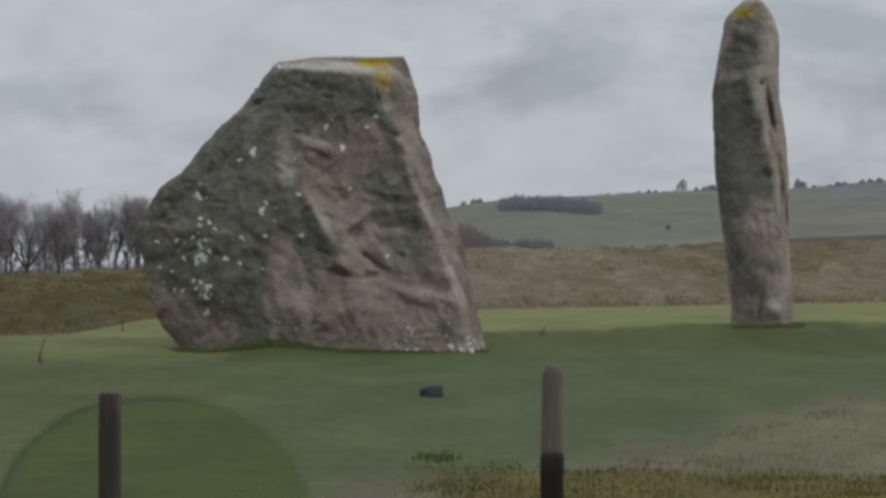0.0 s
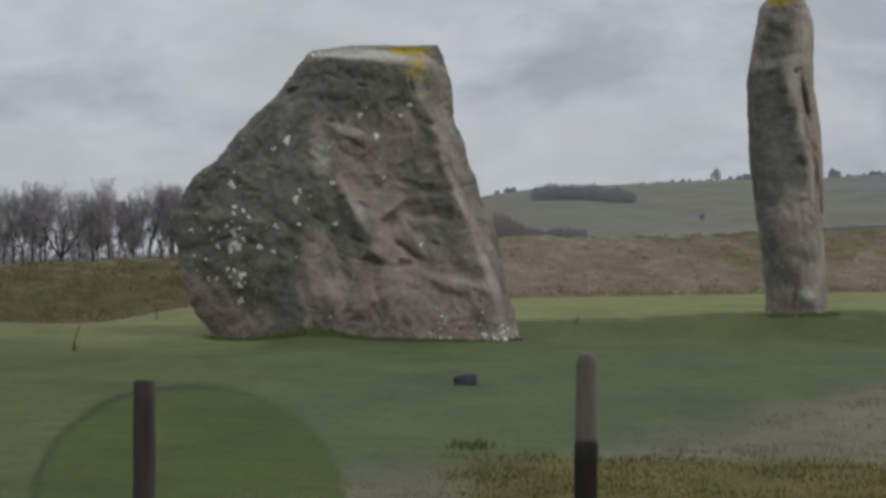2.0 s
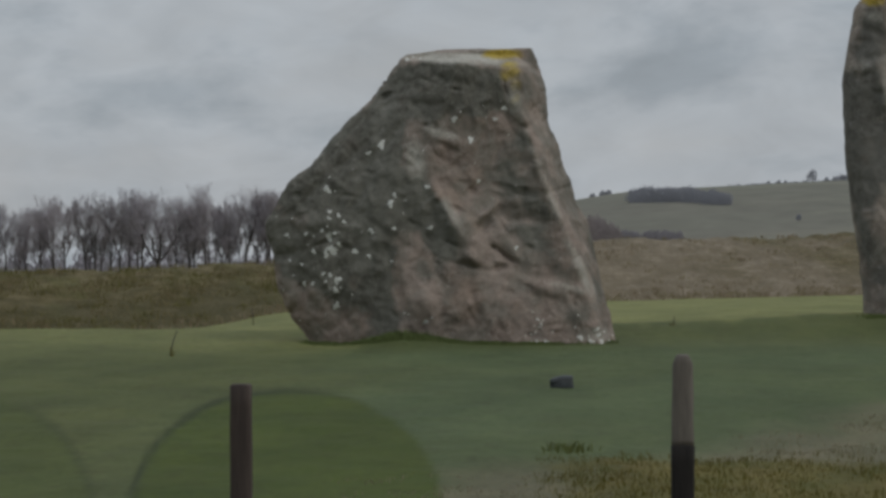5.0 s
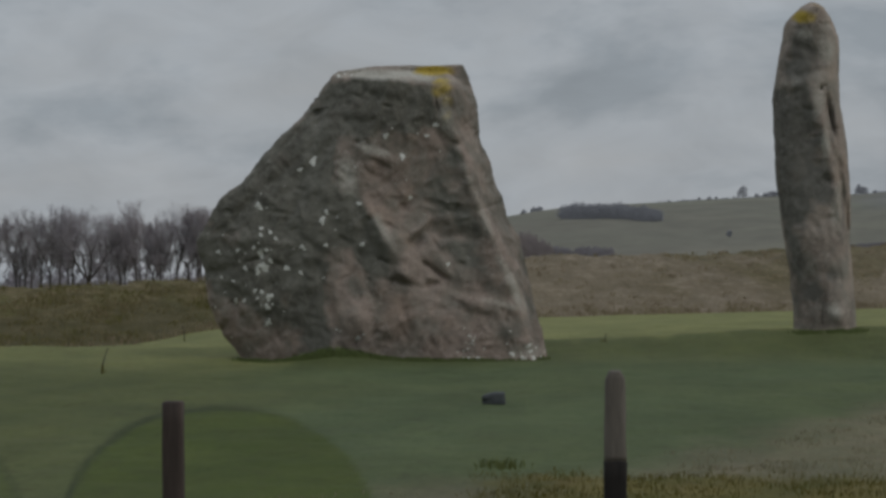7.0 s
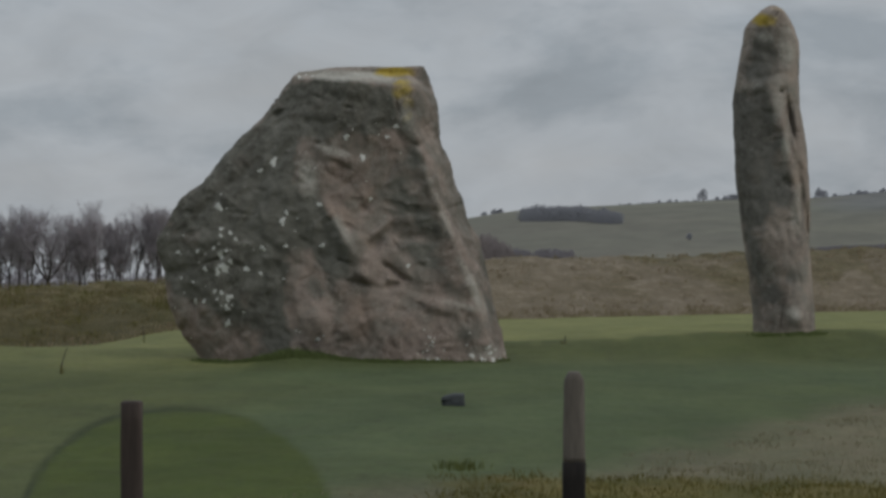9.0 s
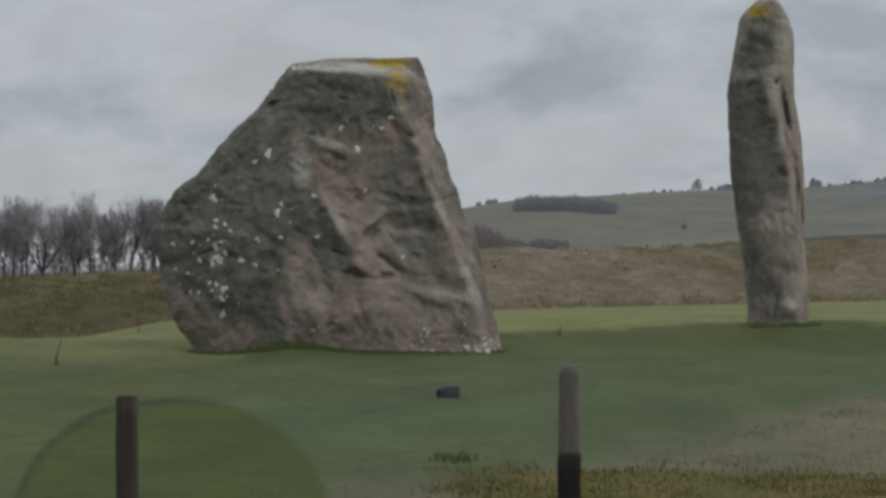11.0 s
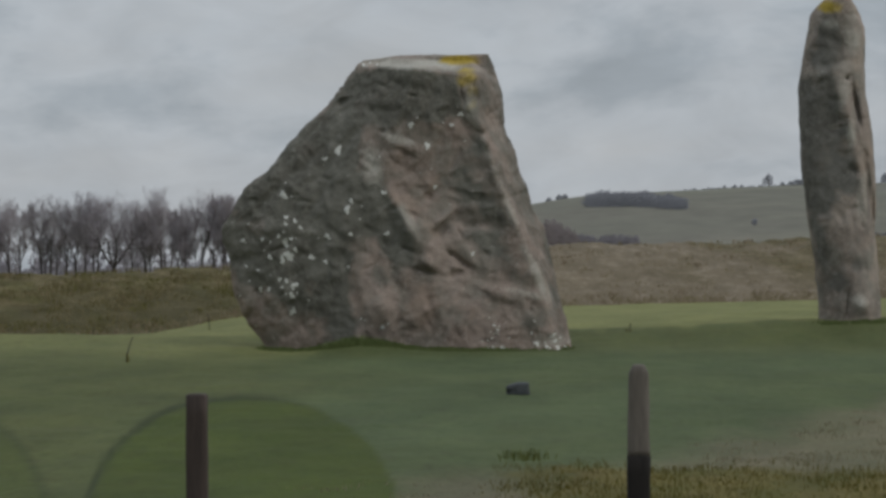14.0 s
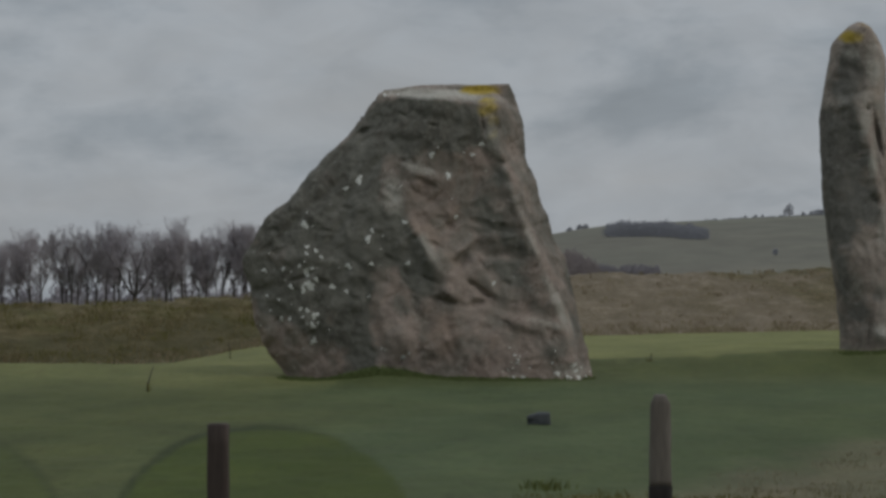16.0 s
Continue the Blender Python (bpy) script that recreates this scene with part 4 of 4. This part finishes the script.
def far_tree(px, y, rx, rz, n, label, mat):
    x = far_place(px, y)
    root = thing("tree", (x, y, hill_at(x, y)))
    a, b, c, d = [], [], [], []
    tube(a, b, Vector((0, 0, -0.5)), Vector((0, 0, rz * 0.55)), rz * 0.05, rz * 0.02, 6)
    fuzz(c, d, (0, 0, rz * 0.12), rx, rx, rz * 0.95, n, 0.55, random.Random(int(px)), 0.45)
    part("trunk", mesh_of("trunk", a, b, M_BARK), root)
    part("crown", mesh_of("crown", c, d, mat, False), root)
    return tagged(root, label, "tree", "trees on the hilltop")


far_tree(1207, 1205, 2.9, 5.6, 420, "round bare tree standing on the hilltop", M_WOOD_FAR)
far_tree(1411, 1205, 2.0, 4.6, 320, "small bare tree standing on the hilltop", M_WOOD_FAR)
far_tree(1418, 1150, 3.2, 3.2, 320, "dark bushy tree below the hilltop", M_WOOD_FAR)
far_tree(1183, 785, 0.9, 1.5, 200, "lone small thorn bush on the pasture", M_WOOD_FAR)

# copse and hedges at the hill's foot
vv, ff = [], []
for i in range(70):
    x, y = far_place(rnd.uniform(740, 868), 640), rnd.uniform(600, 660)
    k = sm(far_place(875, 640), far_place(820, 640), x)
    fuzz(vv, ff, (x, y, -4.0), 1.2, 2, (4.8 + 3.4 * k) * rnd.uniform(0.8, 1.1), 520, 0.36, rnd, 0.35)
tagged(new("copse", mesh_of("copse", vv, ff, M_COPSE, False)), "purplish-brown copse of bare scrub below the hill", "copse", kind="stuff")
vv, ff = [], []
for i in range(60):
    x, y = far_place(rnd.uniform(868, 975), 640), rnd.uniform(630, 650)
    fuzz(vv, ff, (x, y, -4.0), 1.2, 1.5, rnd.uniform(3.9, 4.6), 230, 0.4, rnd, 0.7)
for i in range(150):
    x, y = far_place(rnd.uniform(1370, 1720), 724), rnd.uniform(720, 728)
    fuzz(vv, ff, (x, y, hill_at(x, y) - 0.3), 1.3, 1.0, rnd.uniform(1.0, 1.5), 60, 0.4, rnd, 0.8)
tagged(new("hedge", mesh_of("hedge", vv, ff, M_HEDGE, False)), "grey clipped hedge at the foot of the hill", "hedge", kind="stuff")
# brushwood below the trees
vv, ff = [], []
for i in range(430):
    x, y = rnd.uniform(-80, -24), rnd.uniform(306, 326)
    fuzz(vv, ff, (x, y, float(ground_z(np.array(x), np.array(y)))), 1.1, 1.2, 5.4 + rnd.uniform(-1.6, 2.6), 80, 0.5, rnd, 0.4)
tagged(new("brushwood", mesh_of("brushwood", vv, ff, M_BRUSH, False)), "pale bare brushwood between the tree trunks", "brushwood", kind="stuff")
# a low dark thicket below the trees, beside the broad stone
vv, ff = [], []
for i in range(90):
    x = rnd.uniform(-37, -24)
    y = rnd.uniform(255, 265)
    fuzz(vv, ff, (x, y, float(ground_z(np.array(x), np.array(y)))), 0.9, 1.2, 2.6 + 1.4 * sm(-37, -29, x) + rnd.uniform(-0.3, 0.4), 90, 0.5, rnd, 0.6)
tagged(new("thicket", mesh_of("thicket", vv, ff, M_COPSE, False)), "low dark thicket of bare scrub below the trees", "thicket", kind="stuff")


# ---- grass ----
def blades(verts, faces, x, y, z, h, n, spread, width, rnd):
    for _ in range(n):
        a = rnd.uniform(0, 6.283)
        ox, oy = rnd.gauss(0, spread), rnd.gauss(0, spread)
        lean = rnd.uniform(0.1, 0.75) * h
        dx, dy = math.cos(a), math.sin(a)
        hh = h * rnd.uniform(0.5, 1.1)
        w = width * rnd.uniform(0.7, 1.4)
        o = len(verts)
        bx, by = x + ox, y + oy
        verts.extend(((bx - w, by, z - 0.03), (bx + w, by, z - 0.03), (bx + dx * lean * 0.4 + w * 0.7, by + dy * lean * 0.4, z + hh * 0.65),
                      (bx + dx * lean * 0.4 - w * 0.7, by + dy * lean * 0.4, z + hh * 0.65), (bx + dx * lean, by + dy * lean, z + hh)))
        faces.extend(((o, o + 1, o + 2, o + 3), (o + 3, o + 2, o + 4)))


def grass_field(name, label, mat, count, x_of, y_of, h, n, spread, width, seed, keep=None, level=ground_at):
    rnd = random.Random(seed)
    vv, ff = [], []
    for _ in range(count):
        y = rnd.uniform(*y_of)
        x = rnd.uniform(*x_of(y))
        if keep and not keep(x, y, rnd):
            continue
        blades(vv, ff, x, y, level(x, y), rnd.uniform(*h), n, spread, width, rnd)
    return tagged(new(name, mesh_of(name, vv, ff, mat, False)), label, "grass", kind="stuff")


# rough grass below the painted edge of the window reflection
def in_olive(x, y, rnd):
    return y < 21.3 - 0.5 * float(sm(1.5, 4, x)) + rnd.gauss(0, 0.2) and x > -0.1 + rnd.gauss(0, 0.25) and fbm(x * 0.9, y * 0.5, 3) > -0.45


def in_tan(x, y, rnd):
    return (x - 0.55 - max(0.0, y - 20.5) * 0.34) * 0.45 + 0.3 * fbm(x * 0.45, y * 0.2, 5) > rnd.uniform(-0.05, 0.5)


def in_verge(x, y, rnd):
    return y + 1.2 * fbm(x * 0.45, y * 0.2, 5) < rnd.uniform(18.6, 21)


grass_field("rough_grass", "rough grass tussocks along the verge, olive where the glass reflection ends", M_OLIVE, 1500, lambda y: (-0.2, 0.2 * y), (15.5, 22), (0.015, 0.055), 9, 0.10, 0.0026, 1, in_olive)
grass_field("dry_grass", "pale dry grass stems at the field's edge", M_DRY, 420, lambda y: (0, 0.22 * y), (21.3, 31), (0.02, 0.06), 16, 0.10, 0.003, 2, in_tan)
grass_field("dry_grass", "pale dry grass tufts beside the verge", M_DRY, 200, lambda y: (-1.6, 0.6), (16.5, 21), (0.015, 0.04), 6, 0.08, 0.004, 3, in_verge)
# longer grass that stands against the stones' feet
rnd = random.Random(21)
vv, ff = [], []
for i in range(600):
    x = rnd.uniform(-3.9, 0.6)
    u = (x + 1.9) / 2.5
    y = SY - 0.95 + 0.75 * abs(u) ** 3 - rnd.random() * 0.35
    blades(vv, ff, x, y, ground_at(x, y), rnd.uniform(0.02, 0.06) + 0.09 * math.exp(-((x + 2.5) / 0.45) ** 2), 6, 0.05, 0.007, rnd)
for i in range(120):
    x = rnd.uniform(4.5, 5.55)
    y = TY - 0.62 + 0.4 * abs((x - 5.0) / 0.7) ** 3 - rnd.random() * 0.3
    blades(vv, ff, x, y, ground_at(x, y), rnd.uniform(0.02, 0.05), 5, 0.05, 0.007, rnd)
tagged(new("grass", mesh_of("grass", vv, ff, M_BLADE, False)), "longer green grass at the feet of the stones", "grass", kind="stuff")

rnd = random.Random(31)
vv, ff = [], []
for i in range(1700):
    x, s = rnd.uniform(-30, 34), rnd.uniform(0.05, 1.03)
    if fbm(x * 0.6, s * 5, 8) < -0.1 or x < -7:
        continue
    y = float(bank_foot(x)) - 1.0 + 10.5 * s
    blades(vv, ff, x, y, float(bank_z(x, s)), rnd.uniform(0.07, 0.18), 6, 0.18, 0.022, rnd)
for i in range(900):
    x, s = rnd.uniform(-26, 34), rnd.gauss(0.17, 0.05)
    y = float(bank_foot(x)) - 1.0 + 10.5 * s
    blades(vv, ff, x, y, max(float(bank_z(x, s)), ground_at(x, y)), rnd.uniform(0.06, 0.30), 7, 0.25, 0.014, rnd)
tagged(new("tussocks", mesh_of("tussocks", vv, ff, M_TUSSOCK, False)), "dry brown grass tussocks on the bank", "grass", kind="stuff")
vv, ff = [], []
for i in range(2600):
    x, s = rnd.uniform(-27, -6), rnd.uniform(0.14, 1.02)
    if fbm(x * 0.5, s * 6, 5) < rnd.uniform(-0.25, 0.2):
        continue
    y = float(bank_foot(x)) - 1.0 + 10.5 * s
    blades(vv, ff, x, y, float(bank_z(x, s)), rnd.uniform(0.06, 0.20), 6, 0.22, 0.018, rnd)
tagged(new("rough_grass", mesh_of("rough_grass", vv, ff, M_ROUGH, False)), "olive-brown rough grass clumps on the bank", "grass", kind="stuff")


def weed(x, y, h, lean, label):
    rnd = random.Random(int(x * 100))
    root = thing("weed_stalk", (x, y, ground_at(x, y)))
    v, f = [], []
    p = Vector((0, 0, -0.03))
    for i in range(5):
        q = p + Vector((lean * h / 5 * (0.4 + 0.3 * i), 0, h / 5))
        tube(v, f, p, q, 0.011 - 0.001 * i, 0.010 - 0.001 * i, 5)
        p = q
    part("stem", mesh_of("stem", v, f, M_BARK), root)
    v, f = [], []
    blades(v, f, 0, 0, 0, h * 0.4, 5, 0.02, 0.005, rnd)
    part("leaves", mesh_of("leaves", v, f, M_OLIVE, False), root)
    return tagged(root, label, "weed")


weed(-5.2, 36.0, 0.36, 0.25, "thin dark weed stalk in the field")
weed(1.55, 43.0, 0.16, 0.1, "short dark weed beside the broad stone")


def weed_clump(x, y, label):
    root = thing("weed_clump", (x, y, ground_at(x, y)))
    v, f = [], []
    blades(v, f, 0, 0, 0, 0.09, 60, 0.10, 0.005, random.Random(3))
    part("leaves", mesh_of("leaves", v, f, M_LEAF, False), root)
    return tagged(root, label, "weed")


weed_clump(-0.04, 22.0, "low dark-green leafy weed at the verge")
weed(-10.97, 70.0, 0.42, 0.15, "short dark weed at the foot of the bank")
weed(-6.86, 60.0, 0.40, -0.1, "thin dry weed stalk near the broad stone")
